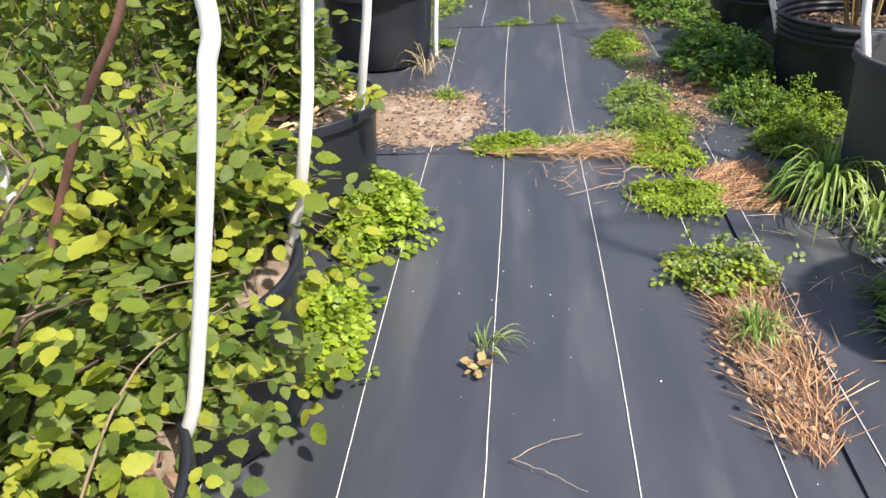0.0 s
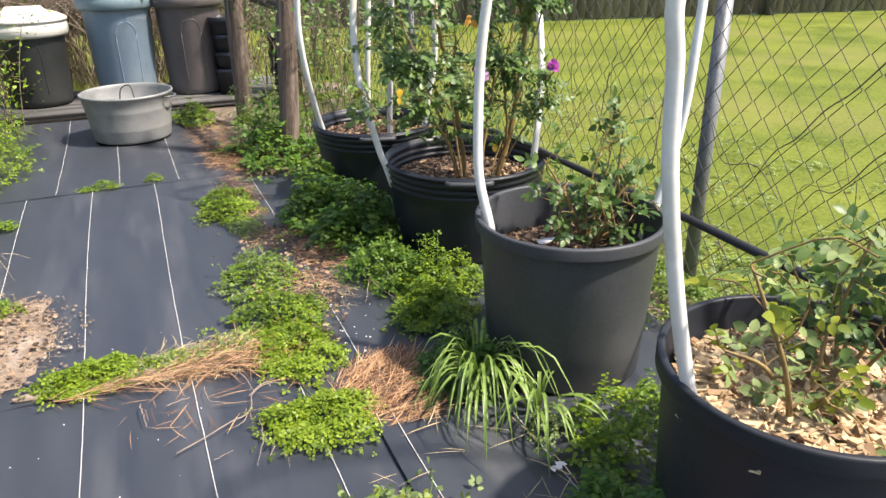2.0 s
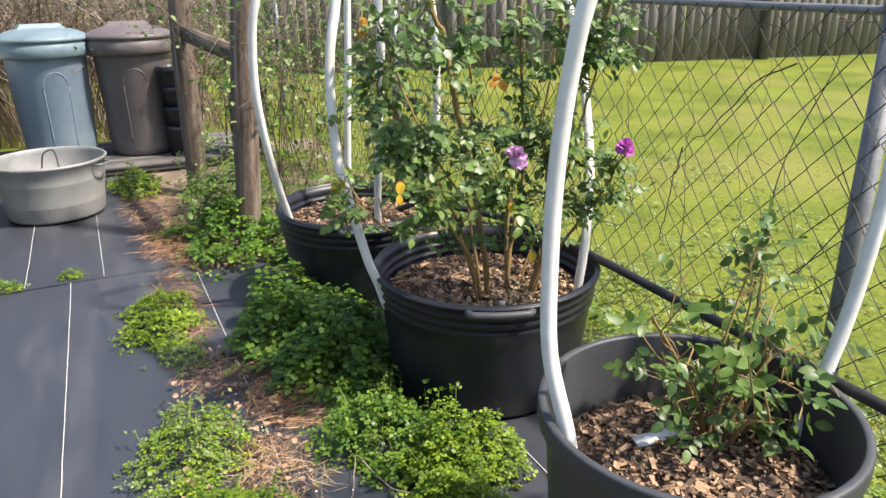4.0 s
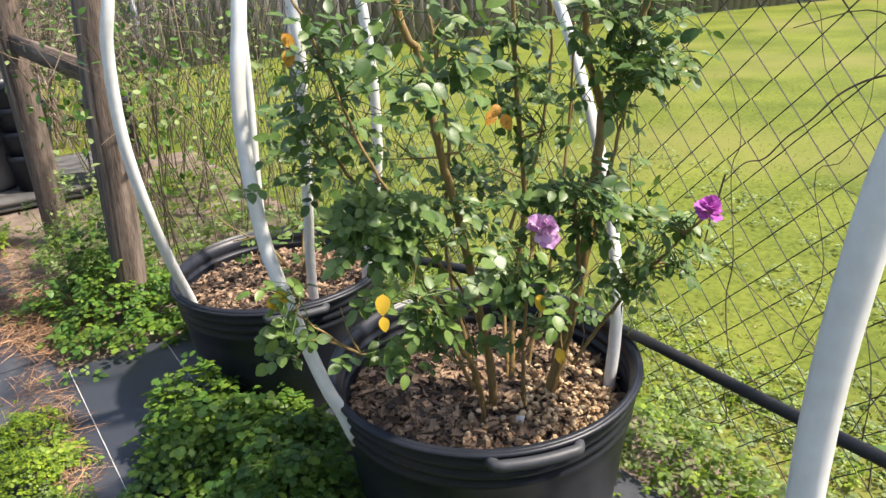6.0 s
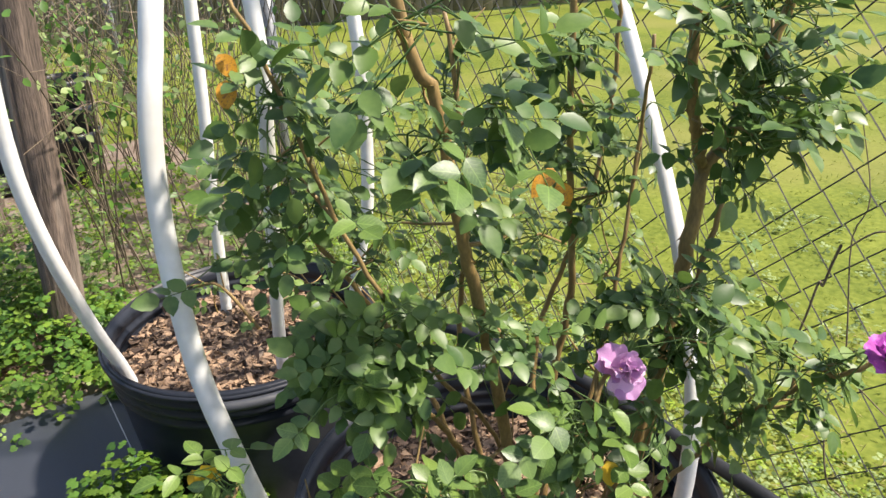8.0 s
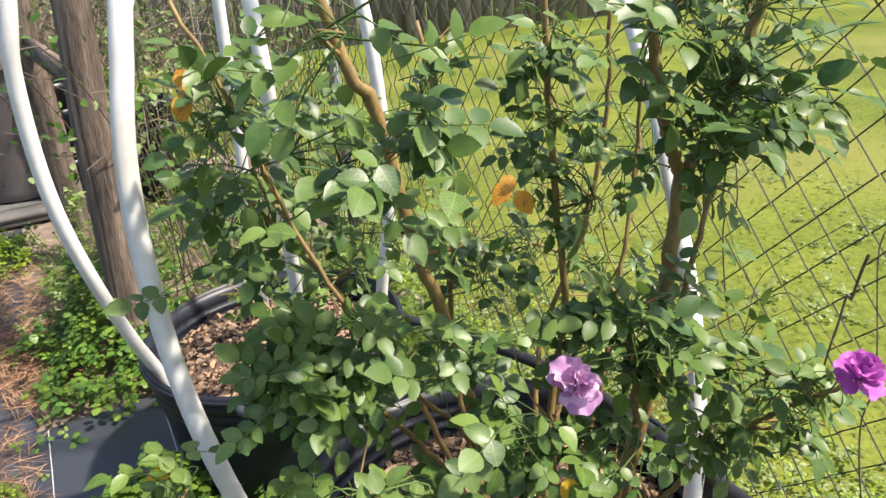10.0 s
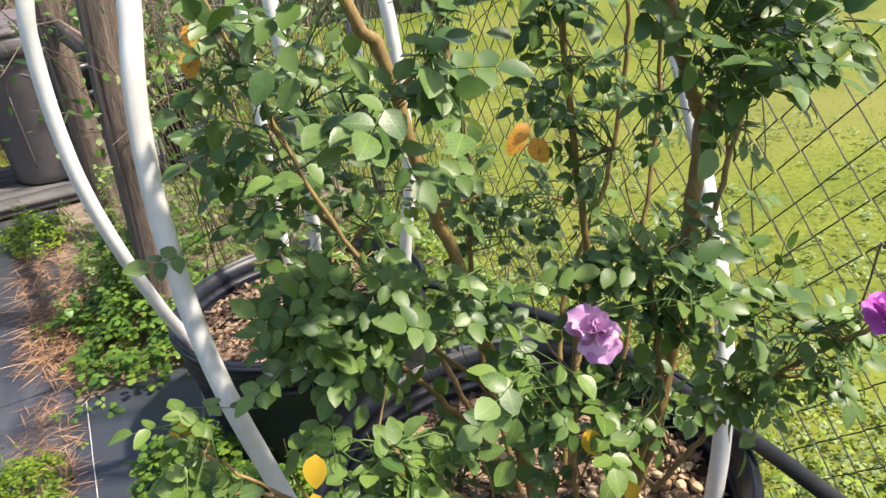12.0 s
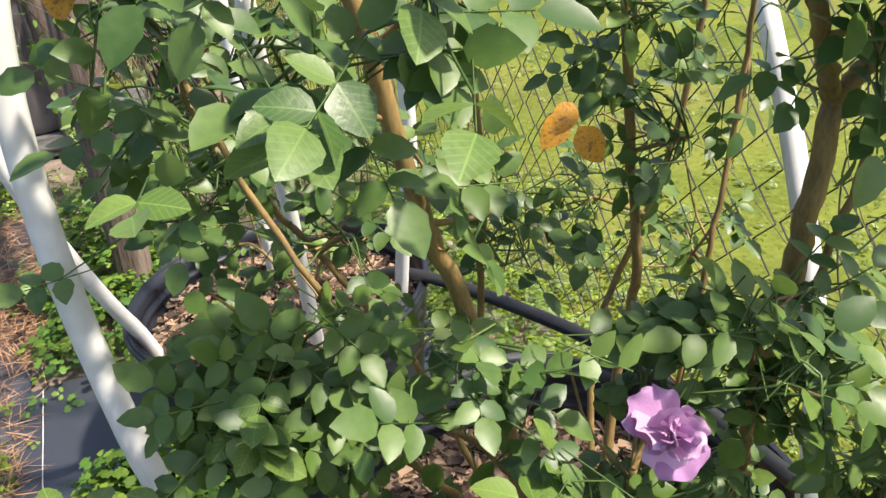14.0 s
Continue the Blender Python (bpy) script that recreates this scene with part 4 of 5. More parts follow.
    spray((1.76, 4.47, 1.09), (0.06, 0.05, 0.05), 10, 0.0255, 0.35)
    spray((1.62, 4.47, 1.1), (0.06, 0.05, 0.05), 10, 0.0255, 0.35)
    spray((1.78, 4.42, 1.0), (0.035, 0.03, 0.03), 4, 0.024, 0.35)
    # thin canes at the back
    spray((1.61, 4.66, 0.965), (0.05, 0.04, 0.035), 8, 0.027, 0.25)
    spray((1.63, 4.66, 0.87), (0.035, 0.035, 0.05), 7, 0.0255, 0.25)
    spray((1.6, 4.68, 1.07), (0.06, 0.05, 0.05), 8, 0.0265, 0.25)
    spray((1.64, 4.76, 0.76), (0.07, 0.04, 0.04), 8, 0.024, 0.2)
    spray((1.5, 4.74, 0.76), (0.04, 0.04, 0.05), 6, 0.0245, 0.2)
    spray((1.48, 4.78, 1.0), (0.05, 0.05, 0.06), 6, 0.026, 0.25)
    spray((1.75, 4.73, 0.7), (0.05, 0.04, 0.05), 5, 0.022, 0.3)
    spray((1.77, 4.71, 0.86), (0.04, 0.04, 0.06), 5, 0.022, 0.3)
    spray((1.36, 4.62, 0.5), (0.05, 0.05, 0.03), 6, 0.024, 0.3, anchor=(1.43, 4.6, 0.42))
    spray((1.46, 4.52, 0.53), (0.05, 0.03, 0.03), 5, 0.022, 0.4, anchor=(1.5, 4.56, 0.42))
    spray((1.63, 4.55, 0.48), (0.05, 0.04, 0.04), 5, 0.022, 0.4, anchor=(1.6, 4.56, 0.38))
    # bare spurs among the back canes
    for _ in range(46):
        b = every_point[rng.integers(0, len(every_point))]
        if b[2] > 0.36:
            twigs.append(tube(shoot(b, b + rng.normal(0, 0.045, 3) + (0, 0.01, 0.05), 0.0, 6), np.linspace(0.0022, 0.0009, 6), 4, False))
    for b, e in (((1.45, 4.455, 0.7), (1.46, 4.437, 0.75)), ((1.65, 4.27, 0.76), (1.645, 4.245, 0.785))):
        twigs.append(tube(shoot(b, e, 0.004), 0.0026, 6, False))
    part("twig_growth", joined(*twigs), M_CANE, ob, "thin green-brown side twigs", kind="stuff")
    part("leaf_stalk_growth", joined(*stalks), M_ROSE, ob, "thin green leaf stalks", kind="stuff")
    # nothing hangs before the open flower
    flower, way = np.array((1.455, 4.431, 0.757)), unit(np.array((-0.45, -0.6, 0.55)))

    def clear(it):
        q = np.asarray(it[0]) + 0.5 * it[3] * unit(np.asarray(it[1])) - flower
        along = q @ way
        return np.linalg.norm(q) > 0.034 and not (along > -0.02 and np.linalg.norm(q - along * way) < 0.05)

    dark, light = [it for it in dark if clear(it)], [it for it in light if clear(it)]
    # the leaflets turned to the path are pieces of their own, the rest one mass
    near = lambda it: (it[0][1] - 4.55) + (it[0][0] - 1.4) * 0.6
    for items, mat, keep in ((light, M_ROSELIGHT, 170), (dark, M_ROSE, 130)):
        items.sort(key=near)
        shapes = [mesh_of("leaf", *leaf_shape(9, w, fo, dr, 0.03), VEINED[mat.name]) for w, fo, dr in ((0.8, 0.2, 0.14), (0.72, 0.34, 0.24), (0.86, 0.12, 0.08), (0.76, 0.26, -0.08))]
        for i, (p, d, nn, s) in enumerate(items[:keep]):
            R = Matrix(frames_of([d], [nn])[0].tolist())
            part("leaf", shapes[i % 4], None, ob, m=Matrix.LocRotScale(Vector(p), R.to_quaternion(), (s, s * rng.uniform(0.88, 1.1), s)))
        leaves_into(ob, items[keep:], mat, shape=LEAF_FINE)
    for at, mat, k in (((1.493, 4.58, 0.94), M_ORANGELEAF, 2), ((1.474, 4.58, 0.928), M_ORANGELEAF, 1), ((1.172, 4.76, 1.075), M_ORANGELEAF, 2), ((1.04, 4.64, 0.69), M_YELLOWLEAF, 3), ((1.428, 4.413, 0.668), M_YELLOWLEAF, 1), ((1.541, 4.477, 0.475), M_YELLOWLEAF, 1), ((1.155, 4.456, 0.705), M_YELLOWLEAF, 2)):
        for j in range(k):
            d = Vector((rng.normal(0, 0.5), -0.3, -0.6))
            R = Matrix(frames_of([tuple(d)], [(rng.normal(-0.4, 0.3), -0.8, 0.5)])[0].tolist())
            s = rng.uniform(0.024, 0.034)
            part("withered_leaf", mesh_of("withered_leaf", *leaf_shape(5, 0.72, 0.2, 0.2), mat), None, ob, "withered orange-yellow leaf", m=Matrix.LocRotScale(Vector(at) + Vector(rng.normal(0, 0.009, 3)), R.to_quaternion(), (s, s, s)))
    blossom(ob, (1.455, 4.431, 0.757), (-0.35, -0.75, 0.5), 0.049, M_PETAL, "faded mauve open rose")
    blossom(ob, (1.645, 4.246, 0.789), (-0.25, -0.35, 0.9), 0.038, M_PETALDEEP, "bright magenta rose", 0.6)
    return ob


rose_bush()


def small_rose(name, at, shoots, label, size=0.03, every=0.035, mats=(M_ROSE, M_ROSELIGHT), thick=0.005, count=5, clusters=()):
    ob = thing(name, label, "rose bush", (0, 0, 0), group="young roses")
    dark, light, bars = [], [], []
    for b, e, sg in shoots:
        s = shoot(b, e, sg, 14)
        bars.append(tube(s, np.linspace(thick, thick * 0.45, 14), 6, False))
        dark += foliage_on(s, every, size, 0.25, count)
        for _ in range(4):
            q = s[rng.integers(5, 14)]
            e2 = q + rng.normal(0, 0.06, 3) + (0, 0, 0.03)
            t = shoot(q, e2, 0.01, 6)
            bars.append(tube(t, 0.0018, 4, False))
            (light if rng.random() < 0.4 else dark).extend(foliage_on(t, every, size, 0.3, count))
    for centre, spread, n in clusters:
        stem = shoot(shoots[0][0], centre, 0.02, 10)
        bars.append(tube(stem, np.linspace(0.0035, 0.0016, 10), 5, False))
        for _ in range(n):
            end = np.array(centre) + rng.normal(0, spread, 3)
            b = stem[rng.integers(6, 10)]
            bars.append(tube(shoot(b, end, 0.004, 6), 0.0011, 4, False))
            d = unit(unit(end - b) + rng.normal(0, 0.4, 3) + (0, -0.1, -0.35))
            sz = size * rng.uniform(0.8, 1.2)
            (light if rng.random() < 0.3 else dark).extend(compound(end - d * sz, d, 0.5 * SUNWARD + (0, -0.5, 0.5) + rng.normal(0, 0.3, 3), sz, 5))
    part("cane_growth", joined(*bars), M_CANE, ob, kind="stuff")
    leaves_into(ob, dark, mats[0], shape=LEAF_FINE)
    leaves_into(ob, light, mats[1], shape=LEAF_FINE)
    return ob


small_rose("rose_bush", None, [((1.47, 3.73, 0.34), (1.33, 3.76, 0.63), 0.03), ((1.53, 3.72, 0.34), (1.63, 3.8, 0.7), 0.0), ((1.48, 3.72, 0.34), (1.62, 3.7, 0.53), 0.06), ((1.49, 3.7, 0.34), (1.56, 3.64, 0.5), 0.06),
                               ((1.48, 3.7, 0.34), (1.5, 3.62, 0.45), 0.05)],
           "low dark-leaved rose bush in a grey pot", 0.029, 0.075,
           clusters=[((1.34, 3.74, 0.57), 0.03, 6), ((1.4, 3.73, 0.52), 0.03, 5), ((1.44, 3.7, 0.45), 0.03, 6), ((1.47, 3.74, 0.52), 0.03, 4), ((1.545, 3.75, 0.72), 0.022, 7), ((1.555, 3.75, 0.65), 0.02, 5),
                     ((1.61, 3.74, 0.52), 0.03, 5), ((1.65, 3.72, 0.48), 0.035, 8), ((1.6, 3.69, 0.42), 0.035, 7), ((1.54, 3.68, 0.41), 0.03, 5), ((1.72, 3.74, 0.48), 0.03, 6), ((1.7, 3.7, 0.43), 0.03, 6)])
small_rose("rose_bush", None, [((1.27, 2.77, 0.4), (1.14, 2.8, 0.74), 0.0), ((1.3, 2.8, 0.4), (1.2, 2.88, 0.52), 0.03), ((1.32, 2.78, 0.4), (1.26, 2.7, 0.5), 0.02), ((1.34, 2.8, 0.4), (1.38, 2.82, 0.56), 0.03)],
           "sparse young rose with yellowing leaves in pale mulch", 0.026, 0.05, (M_WEEDGREY, M_BERRYYELLOW), 0.006)
small_rose("rose_bush", None, [((1.44, 2.82, 0.4), (1.42, 2.8, 0.76), 0.0), ((1.45, 2.83, 0.4), (1.55, 2.78, 0.74), 0.02), ((1.45, 2.83, 0.4), (1.4, 2.93, 0.62), 0.03), ((1.44, 2.81, 0.4), (1.48, 2.72, 0.58), 0.03), ((1.46, 2.83, 0.4), (1.56, 2.9, 0.66), 0.03)],
           "young rose with dark green leaves in pale mulch", 0.032, 0.035)
small_rose("rose_bush", None, [((1.42, 5.46, 0.3), (1.5, 5.36, 0.46), 0.04), ((1.42, 5.46, 0.3), (1.3, 5.55, 0.44), 0.04), ((1.45, 5.5, 0.3), (1.52, 5.55, 0.54), 0.03)],
           "small leggy rose in bark mulch", 0.026, 0.05)
tagged(new("plant_label", mesh_of("plant_label", *box(-0.06, 0.06, -0.014, 0.014, 0, 0.003, 0.001), M_PAPER)), "white plastic plant label lying on mulch", "label").matrix_world = pose(1.385, 3.76, 0.372, 10, -2, -6)
tagged(new("plant_label", mesh_of("plant_label", *box(-0.009, 0.009, -0.0015, 0.0015, -0.02, 0.03, 0.001), M_PAPER)), "small white plant label stuck in mulch", "label").matrix_world = pose(1.47, 4.52, 0.295, 12, 8, -30)


# ---- brambles on the other side ----
LEAF_TOOTHED = leaf_shape(8, 0.74, 0.16, 0.12, 0.09)


def bramble(cx, cy, top, count, spread, label, z0=0.4, lean=(0.0, 0.0), yellow=0.35, size=0.05, every=0.06, droop=0.0, sprays=(), thick=()):
    ob = thing("bramble_bush", label, "bramble", (cx, cy, 0), group="potted brambles")
    green, yell, brown, bars = [], [], [], []
    for _ in range(count):
        a = rng.uniform(0, 6.28)
        b = np.array((0.12 * math.cos(a), 0.12 * math.sin(a), z0 - 0.03))
        h = rng.uniform(0.25, 1.0) * (top - z0)
        out = spread * rng.uniform(0.3, 1.0)
        e = np.array((math.cos(a) * out + lean[0] * h, math.sin(a) * out + lean[1] * h, z0 + h * rng.uniform(0.5, 1.0)))
        if rng.random() < droop:
            e = np.array((math.cos(a) * spread * rng.uniform(0.85, 1.1), math.sin(a) * spread * rng.uniform(0.85, 1.1), rng.uniform(0.14, z0 + 0.05)))
            h = 0.5
        m = (b + e) / 2 + (0, 0, 0.25 * h)
        s = smooth_line([b, m, e], 16)
        bars.append(tube(s, np.linspace(0.0045, 0.0018, 16), 5, False))
        items = foliage_on(s, every, size, 0.15, 3, (0.5, 1.0), 0.85)
        r = rng.random()
        (yell if r < yellow else brown if r < yellow + 0.015 else green).extend(items)
    for centre, r, many, tone in sprays:
        c = np.array(centre) - (cx, cy, 0)
        for _ in range(many):
            e = c + rng.normal(0, 0.6, 3) * (r, r, r * 0.8)
            e[2] = max(e[2], 0.05)
            b = np.array((0.1 * rng.normal(), 0.1 * rng.normal(), z0))
            s = smooth_line([b, (b + e) / 2 + (0, 0, 0.12), e], 12)
            bars.append(tube(s, np.linspace(0.0035, 0.0012, 12), 4, False))
            items = foliage_on(s, every * 1.1, size, 0.62, 3, (0.5, 1.0), 0.85)
            {"g": green, "y": yell, "b": brown}[tone if rng.random() < 0.75 else "y"].extend(items)
    for pts, r in thick:
        ln = smooth_line([np.array(q) - (cx, cy, 0) for q in pts], 24)
        part("cane", joined(tube(ln, np.linspace(r, r * 0.6, 24), 8), thorns(ln, 14, r)), M_REDCANE, ob, "thick reddish brown cane")
    lit = lambda items: [(p, d, np.asarray(n) + 0.25 * SUNWARD + (0.0, -0.15, 0.0), q) for p, d, n, q in items]
    green, yell, brown = lit(green), lit(yell), lit(brown)
    part("cane_growth", joined(*bars), M_TWIG, ob, "thin reddish brown canes", kind="stuff")
    leaves_into(ob, green, M_BERRY, shape=LEAF_TOOTHED)
    leaves_into(ob, yell, M_BERRYYELLOW, label="yellowing leaves", shape=LEAF_TOOTHED)
    leaves_into(ob, brown, M_BROWNLEAF, label="browned leaves", shape=LEAF_FLAT)
    return ob


bramble(-0.78, 1.99, 0.95, 165, 0.34, "dense bramble bush with green and browning leaves in a pot", 0.36, (-0.06, 0.0), 0.2, 0.038, 0.037, 0.1,
        [((-0.53, 2.3, 0.42), 0.09, 12, "g"), ((-0.53, 2.1, 0.44), 0.07, 10, "g"), ((-0.52, 1.96, 0.43), 0.07, 8, "g"), ((-0.58, 2.15, 0.36), 0.06, 6, "g"), ((-0.47, 2.4, 0.46), 0.07, 9, "g"), ((-0.46, 2.38, 0.34), 0.08, 9, "g"), ((-0.5, 2.26, 0.3), 0.08, 8, "g"), ((-0.43, 2.48, 0.24), 0.07, 8, "g"), ((-0.38, 2.53, 0.15), 0.04, 2, "y"), ((-0.58, 2.22, 0.56), 0.09, 8, "g"), ((-0.6, 2.15, 0.25), 0.08, 5, "g")],
        [([(-0.74, 2.08, 0.34), (-0.66, 2.28, 0.65), (-0.55, 2.3, 0.86), (-0.45, 2.3, 1.0), (-0.38, 2.32, 1.2)], 0.0085)])
bramble(-0.72, 2.66, 0.85, 125, 0.33, "dense bramble bush with yellow-green leaves in a pot", 0.36, (-0.08, 0.05), 0.4, 0.043, 0.05, 0.05,
        [((-0.56, 2.85, 0.52), 0.09, 8, "y"), ((-0.48, 2.95, 0.42), 0.08, 8, "g"), ((-0.42, 3.02, 0.28), 0.05, 4, "y"), ((-0.36, 3.03, 0.15), 0.035, 3, "y"), ((-0.66, 2.72, 0.65), 0.09, 6, "g"), ((-0.58, 2.58, 0.48), 0.09, 7, "y"), ((-0.5, 2.66, 0.46), 0.06, 5, "g"),
         ((-0.46, 2.58, 0.6), 0.07, 8, "y"), ((-0.43, 2.66, 0.53), 0.06, 7, "y"), ((-0.5, 2.5, 0.7), 0.08, 8, "g"), ((-0.52, 2.74, 0.58), 0.07, 6, "y")])
bramble(-0.8, 3.68, 1.25, 100, 0.32, "leafy bramble with fresh green leaves in a pot", 0.36, (-0.12, 0), 0.3, 0.045, 0.05, 0.0,
        [((-0.5, 3.5, 0.5), 0.07, 6, "g"), ((-0.43, 3.62, 0.4), 0.05, 4, "y")],
        [([(-0.8, 3.6, 0.3), (-0.86, 3.5, 0.8), (-0.8, 3.42, 1.2)], 0.007)])
bramble(-0.74, 5.42, 0.85, 18, 0.26, "thin bramble with few leaves in a pot", 0.36, (-0.1, 0), 0.1, 0.036, 0.06)


# ---- weeds along the path ----
L2, LB, LG = [M_WEED, M_WEEDLIGHT], [M_WEEDLIGHT, M_WEEDLIGHT, M_WEED], [M_WEEDGREY, M_WEED]
weed(-0.46, 2.86, 0.12, 0.2, 0.19, 760, 0.034, [M_WEEDLIGHT], "bright green leafy weed at the foot of a pot")
weed(-0.42, 3.5, 0.15, 0.25, 0.21, 1000, 0.034, [M_WEEDLIGHT], "bright green leafy weed at the foot of a pot")
weed(0.03, 4.14, 0.15, 0.09, 0.06, 800, 0.017, [M_WEEDLIGHT], "low yellow-green weed growing through the seam")
weed(0.22, 4.13, 0.12, 0.06, 0.045, 300, 0.014, [M_WEEDLIGHT, M_WEEDGREY], "low dull weed growing through the seam")
weed(0.64, 3.19, 0.17, 0.12, 0.09, 420, 0.026, [M_WEEDGREY, M_WEEDLIGHT, M_BERRYYELLOW], "pale green sprawling weed on dry soil", sprigs=16)
weed(0.61, 3.67, 0.15, 0.13, 0.055, 1300, 0.0165, [M_WEEDLIGHT], "bright green low weed at the fabric edge", sprigs=4)
weed(0.63, 4.06, 0.12, 0.2, 0.06, 1400, 0.016, [M_WEEDLIGHT], "bright green low weed at the fabric edge", sprigs=4)
weed(0.63, 4.3, 0.15, 0.16, 0.07, 900, 0.017, L2, "mid-green low weed at the fabric edge", sprigs=8)
weed(0.61, 4.62, 0.14, 0.22, 0.08, 900, 0.016, [M_WEEDGREY, M_WEED, M_WEEDLIGHT], "greyish green weed at the fabric edge", sprigs=14)
weed(0.61, 5.5, 0.13, 0.24, 0.08, 1100, 0.018, LB, "green weed at the fabric edge", sprigs=3)
weed(0.66, 5.2, 0.08, 0.14, 0.05, 220, 0.015, LG, "thin green weed in the straw")
weed(1.02, 5.2, 0.2, 0.24, 0.24, 900, 0.036, [M_WEEDDEEP, M_WEED], "dark green leafy weed beside a nursery pot")
weed(1.18, 5.06, 0.13, 0.15, 0.19, 700, 0.03, [M_WEEDDEEP, M_WEED], "bright leafy weed between two nursery pots", sprigs=3)
weed(1.08, 4.88, 0.17, 0.22, 0.22, 1000, 0.034, [M_WEEDDEEP, M_WEED], "dark feathery weed beside a nursery pot")
weed(1.08, 4.46, 0.17, 0.2, 0.14, 1100, 0.02, [M_WEED, M_WEEDDEEP, M_WEED], "sprawling feathery weed beside a nursery pot", sprigs=14)
weed(1.2, 4.26, 0.17, 0.12, 0.17, 1200, 0.0185, L2, "bright leafy weed between two pots", sprigs=8)
weed(1.1, 4.08, 0.15, 0.14, 0.13, 1000, 0.019, L2, "bright leafy weed beside a pot", sprigs=4)
weed(1.05, 3.72, 0.12, 0.15, 0.13, 380, 0.034, [M_WEEDDEEP], "broad-leaved weed beside a pot")
weed(1.1, 2.93, 0.1, 0.2, 0.15, 900, 0.026, [M_WEEDDEEP, M_WEED], "green feathery weed beside a pot", sprigs=6)
weed(1.02, 6.3, 0.24, 0.32, 0.26, 1100, 0.036, [M_WEEDDEEP, M_WEED], "leafy green weeds round the timber post", sprigs=5)
weed(1.08, 6.8, 0.28, 0.3, 0.34, 1000, 0.026, LG, "tall greyish weeds round the timber post", sprigs=16)
weed(1.3, 5.97, 0.2, 0.14, 0.2, 600, 0.034, [M_WEEDDEEP, M_WEED], "leafy green weeds behind a nursery pot")
weed(1.65, 6.5, 0.4, 0.5, 0.16, 900, 0.026, LG, "mixed weeds in front of the fence")
weed(1.6, 7.4, 0.45, 0.5, 0.18, 800, 0.03, L2, "mixed weeds in front of the fence")
weed(0.66, 7.45, 0.16, 0.22, 0.14, 420, 0.026, L2, "green weed beside the washtub")
weed(-0.28, 4.72, 0.08, 0.06, 0.06, 240, 0.014, LB, "small yellow-green weed on bare soil")
weed(-0.38, 5.66, 0.08, 0.06, 0.06, 160, 0.018, L2, "small green weed beside a pot")
weed(0.04, 6.1, 0.1, 0.035, 0.04, 220, 0.014, L2, "small green weed in the fabric seam")
weed(0.31, 6.14, 0.05, 0.03, 0.035, 100, 0.013, L2, "small green weed in the fabric seam")
weed(-0.5, 6.7, 0.2, 0.5, 0.13, 600, 0.022, LB, "yellow-green weeds at the edge of the path")
weed(-0.85, 7.5, 0.5, 0.5, 0.26, 1000, 0.028, L2, "green weeds beside the bins", sprigs=12)
weed(1.34, 3.24, 0.2, 0.14, 0.2, 600, 0.024, L2, "green weeds between two pots")
weed(1.14, 3.36, 0.06, 0.06, 0.1, 160, 0.012, [M_WEEDGREY], "small grey-green sprig beside a pot")
for y in (3.2, 4.0, 4.8, 5.6, 6.5):
    weed(2.3, y, 0.24, 0.55, 0.05, 900, 0.018, [M_WEEDLIGHT, M_WEEDGREY], "low clover-like weeds behind the fence", z=-0.03)
for y in (2.3, 3.1, 3.9, 4.7, 5.5, 6.2):
    weed(1.9, y, 0.17, 0.5, 0.14, 1000, 0.024, [M_WEEDLIGHT, M_WEED, M_WEEDGREY], "mixed green weeds along the foot of the fence")
grass_tuft(1.07, 3.63, 130, 0.32, 0.0095, "clump of long arching green grass beside a pot", 0.62, lean=(-0.25, -0.6), fall=0.95)
grass_tuft(1.17, 3.46, 22, 0.26, 0.0095, "arching green grass blades beside a pot", 0.8, lean=(0.1, -0.5))
weed(-0.72, 5.42, 0.2, 0.2, 0.12, 420, 0.03, [M_WEED, M_WEEDDEEP], "leafy weeds growing in a nursery pot", z=0.36)
grass_tuft(0.66, 2.88, 90, 0.15, 0.004, "fine green grass tuft in pine straw", 0.5)
grass_tuft(1.1, 3.0, 120, 0.15, 0.004, "fine tufted green grass beside a pot", 0.7, lean=(-0.3, -0.2))
grass_tuft(1.12, 2.8, 110, 0.14, 0.004, "fine tufted green grass beside a pot", 0.7, lean=(-0.4, -0.2))
grass_tuft(1.0, 2.85, 20, 0.11, 0.005, "thin arching grass on the fabric", 0.9, lean=(-0.5, 0))
grass_tuft(-0.02, 2.83, 30, 0.08, 0.004, "small grey-green grass tuft on the fabric", 0.9, lean=(0.6, 0.3), mat=M_WEEDGREY)
grass_tuft(-0.3, 4.76, 24, 0.1, 0.004, "small tuft of grass on bare soil", 0.6)
grass_tuft(-0.42, 5.12, 30, 0.26, 0.003, "dry arching grass stems beside a pot", 0.9, mat=M_DRYGRASS)
straw_patch("pine_straw", 0.68, 2.84, 0.1, 0.4, 1100, "rusty brown pine straw in a gap of the fabric", along=1.5)
straw_patch("pine_straw", 0.36, 4.12, 0.34, 0.1, 500, "pale pine straw along the fabric seam", M_DRYGRASS, along=0.1, length=0.08)
straw_patch("pine_straw", 0.42, 4.13, 0.26, 0.12, 300, "dry tangled grass along the fabric seam", M_DRYGRASS, length=0.06)
straw_patch("pine_straw", 0.3, 4.06, 0.4, 0.05, 420, "rusty pine straw along the fabric seam", along=0.12)
straw_patch("pine_straw", 0.42, 4.1, 0.26, 0.1, 420, "rusty pine straw tangled along the fabric seam")
weed(0.4, 4.13, 0.16, 0.06, 0.06, 160, 0.013, [M_WEEDGREY, M_WEEDLIGHT], "thin weeds sprouting from straw", sprigs=4)
straw_patch("pine_straw", 0.83, 3.72, 0.17, 0.18, 1300, "rusty brown pine straw heaped by a weed", along=0.6)
